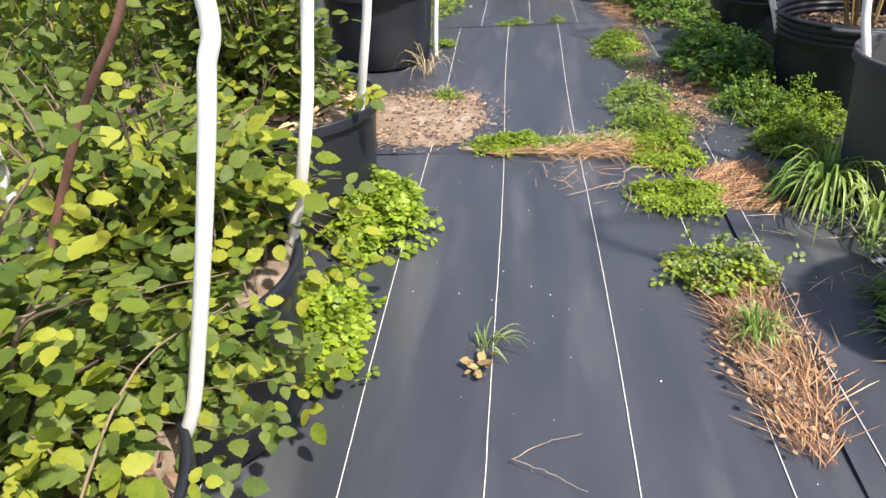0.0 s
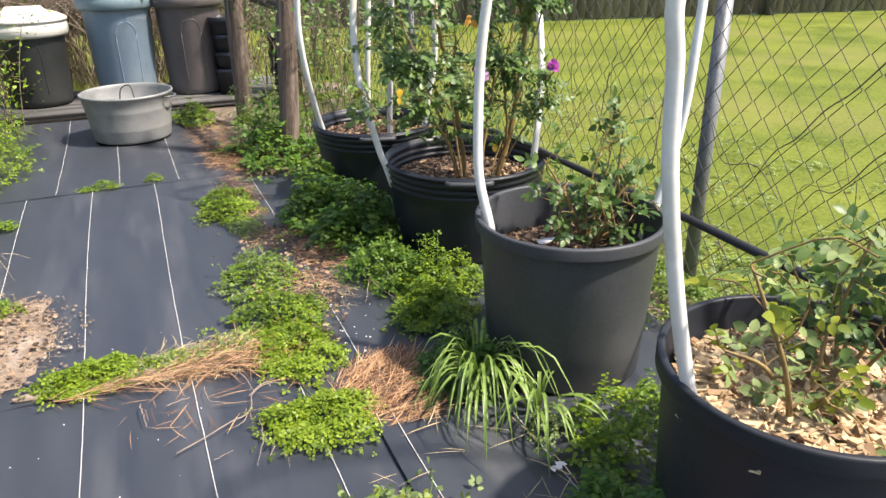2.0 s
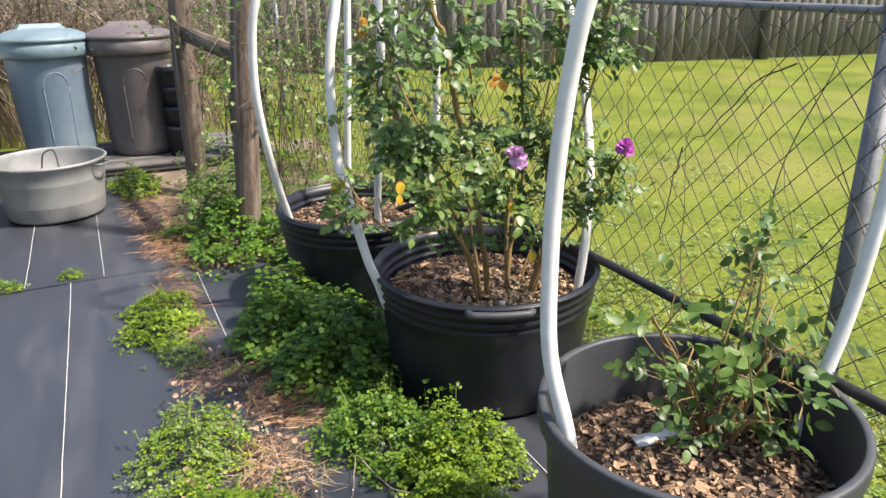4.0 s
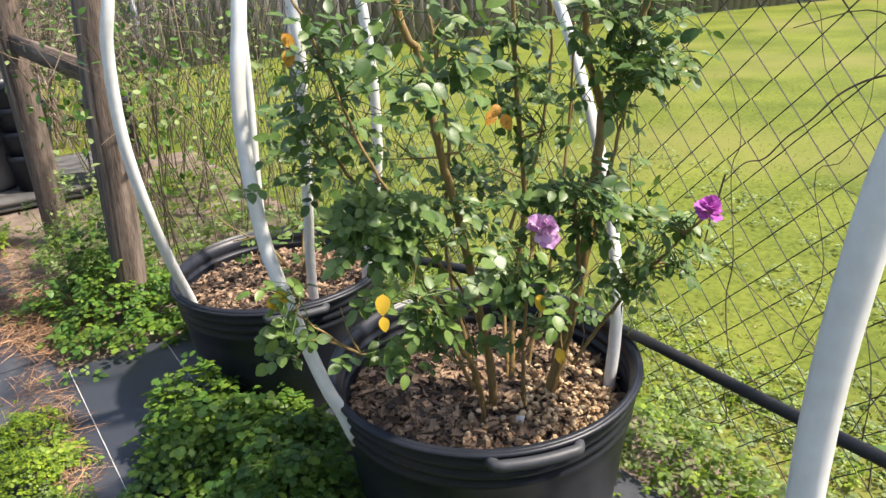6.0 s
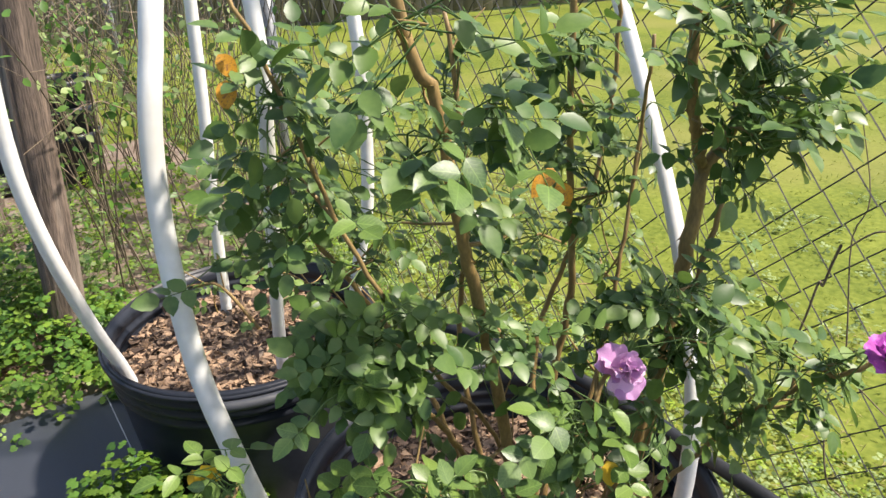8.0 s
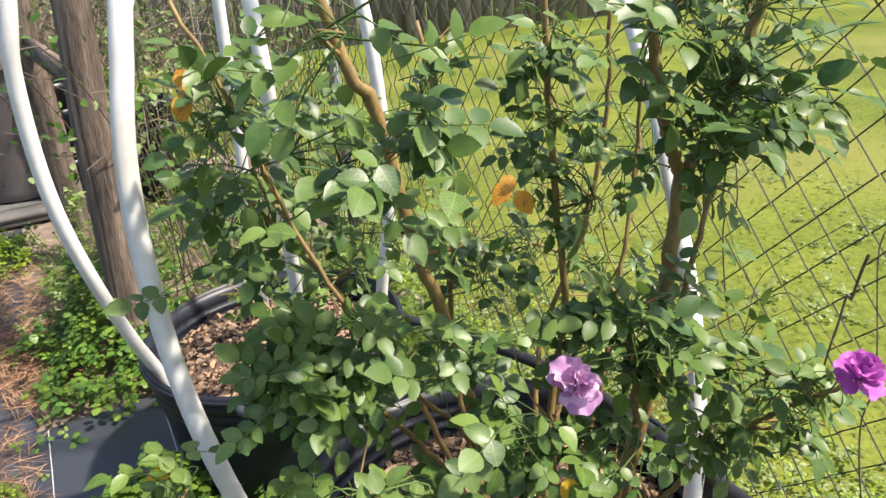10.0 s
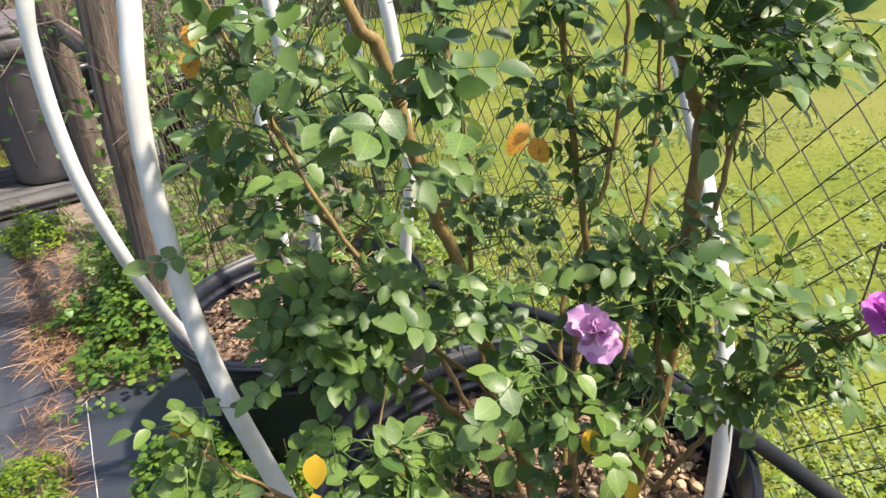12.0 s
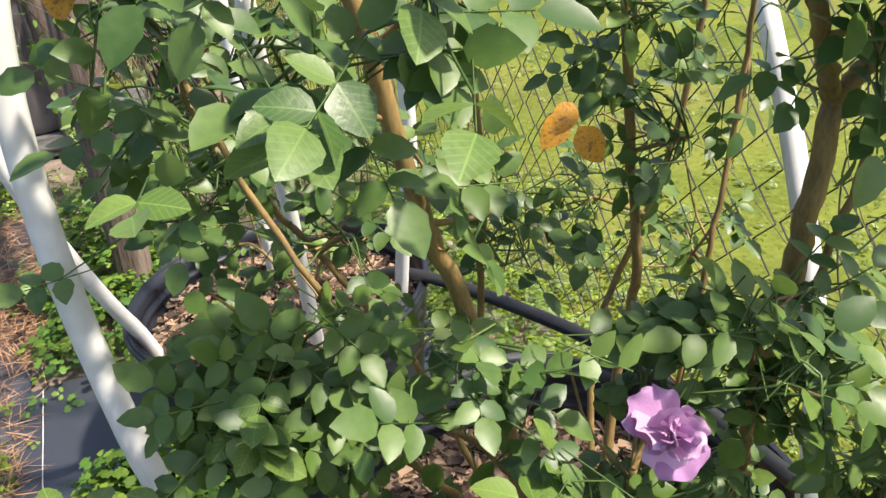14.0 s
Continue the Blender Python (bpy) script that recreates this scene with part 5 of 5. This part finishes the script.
straw_patch("pine_straw", 0.78, 4.48, 0.1, 0.16, 420, "rusty brown pine straw in a gap of the fabric", length=0.07)
straw_patch("pine_straw", 0.78, 4.42, 0.13, 0.2, 380, "pale dry grass over rusty pine straw", M_DRYGRASS, length=0.05)
straw_patch("pine_straw", 0.9, 4.78, 0.15, 0.17, 900, "reddish pine straw lying on the fabric", along=0.2, length=0.09)
straw_patch("pine_straw", 0.78, 5.02, 0.16, 0.13, 420, "rusty brown pine straw in a gap of the fabric", length=0.08)
straw_patch("pine_straw", 0.69, 5.62, 0.07, 0.42, 650, "rusty brown pine straw in a gap of the fabric", length=0.08)
straw_patch("pine_straw", 0.79, 6.38, 0.16, 0.32, 1300, "rusty brown pine straw along the path")
straw_patch("pine_straw", 0.72, 6.9, 0.14, 0.5, 700, "rusty brown pine straw along the path")
straw_patch("leaf_litter", -0.4, 4.48, 0.34, 0.36, 800, "dry straw scattered on bare soil", M_DRYGRASS, length=0.05)
straw_patch("leaf_litter", -0.4, 4.48, 0.36, 0.38, 500, "brown needles scattered on bare soil", length=0.06)
straw_patch("loose_needles", 0.95, 3.3, 0.35, 0.6, 70, "single dry needles scattered on the fabric", M_DRYGRASS, h=0.004, length=0.12, at_z=0.022)
straw_patch("loose_needles", 0.4, 3.85, 0.3, 0.16, 50, "single dry needles scattered on the fabric", h=0.004, length=0.1, at_z=0.018)


def chips(name, cx, cy, rx, ry, count, size, mat, label, z=0.016):
    """Scattered flat flecks and crumbs."""
    a, s = rng.uniform(0, 6.28, count), np.sqrt(rng.uniform(0, 1, count))
    p = np.stack([cx + rx * s * np.cos(a), cy + ry * s * np.sin(a), np.full(count, z)], 1)
    v, f = scatter(leaf_shape(2, 0.9, 0.3, 0.1), p, rng.normal(0, 1, (count, 3)) * (1, 1, 0.2), rng.normal(0, 0.3, (count, 3)) + (0, 0, 1), rng.uniform(0.5, 1.4, count) * size)
    return tagged(new(name, mesh_of(name, v, f, mat, False)), label, "litter", kind="stuff")


chips("leaf_litter", -0.4, 4.48, 0.32, 0.34, 420, 0.016, M_MULCH, "brown leaf crumbs on bare soil", 0.035)
chips("soil_crumbs", -0.38, 4.48, 0.42, 0.42, 900, 0.011, M_SOIL, "dry soil crumbs spilling over the fabric", 0.019)
chips("leaf_litter", 0.72, 4.6, 0.16, 0.6, 380, 0.016, M_MULCH, "brown leaf crumbs between weeds", 0.03)
chips("leaf_litter", 0.68, 2.85, 0.14, 0.4, 160, 0.016, M_MULCH, "brown leaf crumbs in pine straw", 0.03)
chips("pale_flecks", 0.2, 3.2, 0.7, 1.4, 60, 0.004, M_PAPER, "tiny white flecks scattered on the fabric", 0.02)
chips("pale_flecks", 0.85, 4.4, 0.18, 0.5, 44, 0.0055, M_PAPER, "pale shreds of paper and shell on the fabric", 0.03)
chips("pale_flecks", 1.085, 3.235, 0.015, 0.015, 4, 0.02, M_PAPER, "crumpled white scrap on the fabric", 0.024)
chips("dead_leaf", -0.03, 2.76, 0.03, 0.06, 22, 0.022, M_BROWNLEAF, "curled dry brown leaves on the fabric", 0.022)


def fallen_twig(points, r, label):
    return tagged(new("twig", mesh_of("twig", *tube(smooth_line(points, 16) + rng.normal(0, 0.0012, (16, 3)), np.linspace(r, r * 0.5, 16) * 0.62, 5), M_PALETWIG)), label, "twig", "fallen twigs")


fallen_twig([(0.05, 2.45, 0.02), (0.12, 2.5, 0.02), (0.2, 2.53, 0.02)], 0.002, "thin dry twig on black fabric")
fallen_twig([(0.05, 2.45, 0.02), (0.12, 2.42, 0.02), (0.2, 2.37, 0.02)], 0.002, "thin dry twig on black fabric")
for pts, r, words in (
        ([(0.232, 3.668), (0.363, 3.728), (0.431, 3.774), (0.461, 3.863), (0.531, 3.911)], 0.0032, "long branching dry twig on black fabric"),
        ([(0.428, 3.785), (0.409, 3.724), (0.361, 3.712)], 0.0022, "thin dry twig on black fabric"),
        ([(0.444, 3.851), (0.505, 3.882), (0.545, 3.874)], 0.0024, "thin dry twig on black fabric"),
        ([(0.453, 3.73), (0.444, 3.627), (0.414, 3.536)], 0.0022, "bent reddish twig on black fabric"),
        ([(0.45, 3.564), (0.469, 3.616)], 0.0018, "short dry twig on black fabric"),
        ([(0.316, 3.601), (0.367, 3.623)], 0.0018, "short dry twig on black fabric"),
        ([(0.154, 3.935), (0.161, 3.869), (0.17, 3.814)], 0.0034, "bent reddish twig on black fabric"),
        ([(0.222, 3.895), (0.29, 3.911)], 0.0026, "short dry twig on black fabric"),
        ([(0.481, 3.564), (0.485, 3.497)], 0.0016, "short dry twig on black fabric"),
        ([(0.43, 4.0), (0.45, 3.93), (0.46, 3.86)], 0.0024, "short dry twig on black fabric"),
        ([(0.33, 3.95), (0.34, 3.86), (0.4, 3.83)], 0.0018, "thin dry twig on black fabric")):
    fallen_twig([(x, y, 0.02 + 0.006 * (i % 2)) for i, (x, y) in enumerate(pts)] if len(pts) > 2 else [(*pts[0], 0.02), ((pts[0][0] + pts[1][0]) / 2 + 0.006, (pts[0][1] + pts[1][1]) / 2, 0.022), (*pts[1], 0.02)], r, words)
fallen_twig([(0.98, 4.4, 0.04), (1.02, 4.25, 0.03), (1.1, 4.15, 0.03), (1.05, 3.98, 0.02)], 0.003, "bare root-like twig under weeds")
fallen_twig([(0.98, 4.4, 0.04), (0.94, 4.3, 0.024), (0.92, 4.26, 0.02)], 0.0025, "bare root-like twig under weeds")


# ---- far end of the path ----
def washtub():
    ob = thing("washtub", "round galvanised washtub with ribbed sides standing on the fabric", "washtub", (0.24, 7.18, 0.02))
    r0, r1, h = 0.235, 0.278, 0.29
    prof = [(0, 0.012), (r0 - 0.02, 0.012), (r0, 0.0), (r0 + 0.004, 0.012)]
    for z in (0.085, 0.2):
        w = r0 + (r1 - r0) * z / h
        prof += [(w, z - 0.008), (w + 0.0016, z), (w, z + 0.008)]
    prof += [(r1, h - 0.012), (r1 + 0.008, h - 0.006), (r1 + 0.008, h + 0.004), (r1, h + 0.008), (r1 - 0.006, h), (r1 - 0.008, h - 0.02), (r0, 0.03), (0, 0.026)]
    part("tub_body", lathe(prof, 64), M_TUB, ob)
    for a in (2.6, -0.5):
        pts = [((r1 + o) * math.cos(a + d), (r1 + o) * math.sin(a + d), h - 0.02) for d, o in ((-0.2, 0.0), (-0.17, 0.03), (0.0, 0.045), (0.17, 0.03), (0.2, 0.0))]
        part("handle", tube(smooth_line(pts, 16), 0.005, 8), M_GALV, ob, "wire drop handle")
    part("hose_end", tube(smooth_line([(0.05, -0.1, 0.14), (0.04, 0.05, 0.27), (0.02, 0.12, 0.31), (-0.03, 0.18, 0.28), (-0.05, 0.2, 0.2)], 20), 0.004, 8), M_PIPE, ob, "short black hose end hooked over the rim")
    return ob


washtub()


def trash_can(cx, cy, body, lid, label, turn=0.0, h=0.78, r0=0.21, r1=0.262, z=0.066):
    ob = thing("trash_can", label, "trash can", (cx, cy, z), group="trash cans", turn=turn)
    prof = [(0, 0.0), (r0 - 0.02, 0.0), (r0, 0.012), (r0 + 0.006, 0.05), (r1 - 0.02, h - 0.12), (r1 - 0.012, h - 0.1), (r1 - 0.012, h - 0.03), (r1 - 0.02, h)]
    part("can_body", lathe(prof, 56), body, ob)
    lp = [(r1 - 0.008, h - 0.112), (r1 + 0.004, h - 0.115), (r1 + 0.017, h - 0.1), (r1 + 0.02, h - 0.06), (r1 + 0.014, h - 0.03), (r1 + 0.006, h - 0.022), (r1 + 0.006, h - 0.016), (r1 + 0.02, h - 0.012),
          (r1 + 0.022, h + 0.002), (r1 + 0.012, h + 0.012), (r1 - 0.02, h + 0.03), (r1 - 0.07, h + 0.05), (r1 * 0.5, h + 0.062), (0, h + 0.066)]
    cover = part("lid", lathe(lp, 56), lid, ob, "moulded lid with a deep rim and a raised grip")
    grip = [(-0.15, -0.07, h + 0.045), (0.15, -0.07, h + 0.045), (0.15, 0.07, h + 0.045), (-0.15, 0.07, h + 0.045), (-0.115, -0.042, h + 0.088), (0.115, -0.042, h + 0.088), (0.115, 0.042, h + 0.088), (-0.115, 0.042, h + 0.088)]
    part("lid_handle", (grip, [(0, 1, 5, 4), (1, 2, 6, 5), (2, 3, 7, 6), (3, 0, 4, 7), (4, 5, 6, 7)]), lid, cover, smooth=False)
    for a in (-math.pi / 2, math.pi / 2):
        pts = []
        for s, zz in [(-0.32, z2) for z2 in np.linspace(0.1, h * 0.62, 8)] + [(0.32 * math.cos(q), h * 0.62 + 0.1 * math.sin(q)) for q in np.linspace(math.pi, 0, 11)] + [(0.32, z2) for z2 in np.linspace(h * 0.62, 0.1, 8)]:
            rr = r0 + 0.006 + (r1 - 0.026 - r0) * (zz - 0.05) / (h - 0.17)
            pts.append((rr * math.cos(a + s), rr * math.sin(a + s), zz))
        part("panel_rib", tube(pts, 0.0042, 6), body, ob)
    return ob


trash_can(0.265, 8.38, M_BLUECAN, M_BLUELID, "blue-grey plastic trash can with its lid on, on a low deck", 10)
trash_can(0.785, 8.36, M_BROWNCAN, M_BROWNCAN, "taupe plastic trash can with its lid on, on a low deck", -4)
trash_can(-0.36, 8.35, M_DARKCAN, M_WHITELID, "black bin with a dirty white lid", 0, 0.62, 0.21, 0.26)
deck = thing("deck", "low weathered grey timber deck under the trash cans", "deck", (0, 0, 0), kind="structure")
plank = mesh_of("plank", *box(-1.3, 1.3, -0.068, 0.068, 0.03, 0.064, 0.004), M_DECK)
for i in range(6):
    part("plank", plank, None, deck, m=pose(0.25, 8.02 + i * 0.143, 0))
part("joist", box(-1.0, 1.5, 7.96, 8.0, 0.0, 0.028), M_DECK, deck)


def nursery_pot(cx, cy, z, r, h, label, turn=0):
    ob = thing("nursery_pot", label, "plant pot", (cx, cy, z), group="stacked nursery pots", turn=turn)
    part("pot_body", lathe([(0, 0.004), (r * 0.78, 0.0), (r * 0.96, h - 0.04), (r, h - 0.035), (r, h), (r - 0.015, h), (r * 0.92, h - 0.04), (r * 0.76, 0.02), (0, 0.02)], 40), M_POT_SHINY, ob)


for cx, cy, r, n in ((1.03, 8.12, 0.12, 4), (1.45, 7.95, 0.13, 3)):
    for k in range(n):
        nursery_pot(cx + rng.normal(0, 0.006), cy, 0.005 + 0.13 * k, r * (1 + 0.02 * k), 0.26, "empty black nursery pot in a stack among weeds")
terra = thing("planter", "terracotta planter standing in grass", "planter", (-2.7, 8.9, -0.03))
part("planter_body", lathe([(0, 0.01), (0.17, 0.0), (0.24, 0.26), (0.27, 0.265), (0.275, 0.33), (0.245, 0.33), (0.23, 0.27), (0.16, 0.03), (0, 0.03)], 40), M_TERRACOTTA, terra)
bin_ob = thing("storage_bin", "dark green plastic bin lying in long grass", "bin", (-2.85, 5.4, -0.03), turn=25)
part("bin_body", box(-0.42, 0.42, -0.28, 0.28, 0, 0.36, 0.05), M_GREENTARP, bin_ob)
part("bin_rim", box(-0.45, 0.45, -0.31, 0.31, 0.362, 0.4, 0.015), M_GREENTARP, bin_ob)


def timber_post(x, y, w, lean, label, h=1.75):
    v, f = box(-w / 2, w / 2, -w / 2, w / 2, 0, h, 0.012)
    bm = bmesh.new()
    bm.from_mesh(mesh_of("tmp", v, f, M_WOOD))
    bmesh.ops.subdivide_edges(bm, edges=[e for e in bm.edges if abs(e.verts[0].co.z - e.verts[1].co.z) > 0.5], cuts=24)
    for q in bm.verts:
        d = noise.noise_vector(Vector((q.co.x * 9, q.co.y * 9, q.co.z * 2.3 + x)))
        q.co += Vector((d.x, d.y, 0)) * 0.012
    me = bpy.data.meshes.new("timber_post")
    bm.to_mesh(me)
    bm.free()
    me.materials.append(M_WOOD)
    ob = new("timber_post", me)
    ob.matrix_world = pose(x, y, -0.03, lean[0], lean[1], 12)
    return tagged(ob, label, "post", group="timber posts")


timber_post(1.066, 6.2, 0.09, (0, 4.5), "weathered brown timber post standing among weeds")
timber_post(0.985, 7.3, 0.1, (0, 1.5), "grey split timber post beside the path")
tagged(new("cross_board", mesh_of("cross_board", *box(-0.04, 0.04, -0.014, 0.014, -0.5, 0.5, 0.004), M_WOOD)), "grey timber board nailed across two posts", "board").matrix_world = look((1.075, 6.78, 0.885), (1.14, 6.28, 0.86), 90)


def thicket(name, x0, x1, y0, y1, h, stems, leaves, label, size=0.03, mats=(M_WEED, M_WEEDLIGHT), twig=M_TWIG, curve=0.3, thick=0.004):
    """A tangle of thin bending stems with scattered leaves."""
    ob = thing(name, label, "shrub", ((x0 + x1) / 2, (y0 + y1) / 2, 0))
    bars, items = [], []
    for _ in range(stems):
        b = np.array((rng.uniform(x0, x1) - (x0 + x1) / 2, rng.uniform(y0, y1) - (y0 + y1) / 2, -0.03))
        L = h * rng.uniform(0.45, 1.0)
        a = rng.uniform(0, 6.28)
        o = np.array((math.cos(a), math.sin(a), 0)) * L * curve * rng.uniform(0.3, 1.2)
        s = smooth_line([b, b + o * 0.3 + (0, 0, L * 0.5), b + o * 0.8 + (0, 0, L * 0.9), b + o * 1.3 + (0, 0, L * rng.uniform(0.8, 1.1))], 14)
        bars.append(tube(s, np.linspace(thick, thick * 0.35, 14), 4, False))
        for _ in range(3):
            q = s[rng.integers(4, 14)]
            t = shoot(q, q + rng.normal(0, 0.16, 3) * (1, 1, 0.7) + (0, 0, 0.05), 0.0, 6)
            bars.append(tube(t, thick * 0.35, 3, False))
        n = leaves
        k = rng.integers(3, 14, n)
        p = s[k] + rng.normal(0, 0.06, (n, 3))
        items += list(zip(p, rng.normal(0, 1, (n, 3)), rng.normal(0, 0.5, (n, 3)) + (0, 0, 0.8), rng.uniform(0.6, 1.3, n) * size))
    part("stem_tangle", joined(*bars), twig, ob, kind="stuff")
    half = len(items) // 2
    leaves_into(ob, items[:half], mats[0])
    leaves_into(ob, items[half:], mats[1])
    return ob


thicket("climbing_shrub", 1.25, 2.0, 6.3, 8.4, 1.5, 85, 30, "straggly shrub with thin arching stems and small green leaves", 0.03, (M_WEEDDEEP, M_WEEDGREY), curve=0.6, thick=0.0032)
thicket("bare_brush", -2.0, 1.5, 9.3, 10.6, 1.55, 620, 2, "tangle of bare brown brush behind the bins", 0.025, (M_BROWNLEAF, M_WEEDGREY), curve=0.8, thick=0.0055)
thicket("bare_brush", -2.0, 1.6, 9.2, 10.0, 1.5, 260, 1, "tangle of pale dry twigs behind the bins", 0.025, (M_BROWNLEAF, M_WEEDGREY), M_PALETWIG, 1.3, 0.004)
thicket("shrub", -1.5, -0.4, 6.9, 8.3, 0.9, 60, 60, "straggly green shrub beside the path", 0.03, (M_WEED, M_WEEDLIGHT))
thicket("shrub", -2.6, -1.3, 2.2, 4.6, 1.3, 130, 90, "dense yellow-green shrub behind the pots", 0.045, (M_BERRY, M_BERRYYELLOW))
thicket("shrub", -2.6, -1.3, 4.8, 7.2, 1.2, 110, 80, "dense green shrub behind the pots", 0.045, (M_BERRY, M_WEEDLIGHT))
thicket("shrub", -4.5, -2.8, 5.0, 9.5, 1.6, 140, 90, "dense green shrub at the garden's edge", 0.06, (M_BERRY, M_WEEDLIGHT))

far_rose = thing("rose_bush", "straggly rose with one red-pink bloom beside the path", "rose bush", (0, 0, 0))
ln = smooth_line([(-0.62, 6.7, -0.02), (-0.6, 6.6, 0.3), (-0.52, 6.45, 0.64)], 14)
part("cane", tube(ln, np.linspace(0.005, 0.002, 14), 6), M_CANE, far_rose)
leaves_into(far_rose, foliage_on(ln, 0.03, 0.03, 0.3), M_ROSE, shape=LEAF_FINE)
blossom(far_rose, (-0.52, 6.45, 0.66), (0.1, -0.8, 0.5), 0.05, M_PETALRED, "red-pink rose bloom")

# near lawn blades behind the fence
cnt = 90000
px, py = 2.05 + 4.5 * rng.uniform(0, 1, cnt) ** 1.4, rng.uniform(2.0, 9.5, cnt)
p = np.stack([px, py, np.full(cnt, -0.032)], 1)
d = np.stack([rng.normal(0, 0.9, cnt), rng.normal(0, 0.9, cnt), np.full(cnt, 0.22)], 1)
v, f = scatter(leaf_shape(1, 0.2, 0.2, 0.1), p, d, rng.normal(0, 0.25, (cnt, 3)) + (0, 0, 1), rng.uniform(0.012, 0.026, cnt))
tagged(new("lawn_grass", mesh_of("lawn_grass", v, f, M_LAWNBLADE)), "short sunlit lawn grass behind the fence", "grass", kind="stuff")
cnt = 11000
p = np.stack([2.06 + 1.1 * rng.uniform(0, 1, cnt) ** 1.8, rng.uniform(2.0, 8.0, cnt), np.full(cnt, -0.03)], 1)
keep = np.array([noise.noise(Vector((x * 2.6, y * 2.6, 4.0))) > -0.05 for x, y, _ in p])
p = p[keep]
cnt = len(p)
d = np.stack([rng.normal(0, 0.9, cnt), rng.normal(0, 0.9, cnt), np.full(cnt, 0.3)], 1)
v, f = scatter(leaf_shape(1, 0.1, 0.2, 0.1), p, d, rng.normal(0, 0.3, (cnt, 3)) + (0, 0, 1), rng.uniform(0.018, 0.038, cnt))
tagged(new("dry_lawn_grass", mesh_of("dry_lawn_grass", v, f, M_LAWNDRY)), "dry tan grass blades in the lawn by the fence", "grass", kind="stuff")
cnt = 7000
p = np.stack([2.06 + 2.2 * rng.uniform(0, 1, cnt) ** 1.5, rng.uniform(2.0, 8.5, cnt), rng.uniform(-0.022, 0.0, cnt)], 1)
keep = np.array([noise.noise(Vector((x * 3.1, y * 3.1, 9.0))) > 0.02 for x, y, _ in p])
p = p[keep]
cnt = len(p)
v, f = scatter(LOBED, p, rng.normal(0, 1, (cnt, 3)) * (1, 1, 0.2), rng.normal(0, 0.3, (cnt, 3)) + (0, 0, 1), rng.uniform(0.014, 0.03, cnt))
tagged(new("lawn_clover", mesh_of("lawn_clover", v, f, M_WEEDGREY)), "small bright clover leaves in the lawn", "clover", kind="stuff")
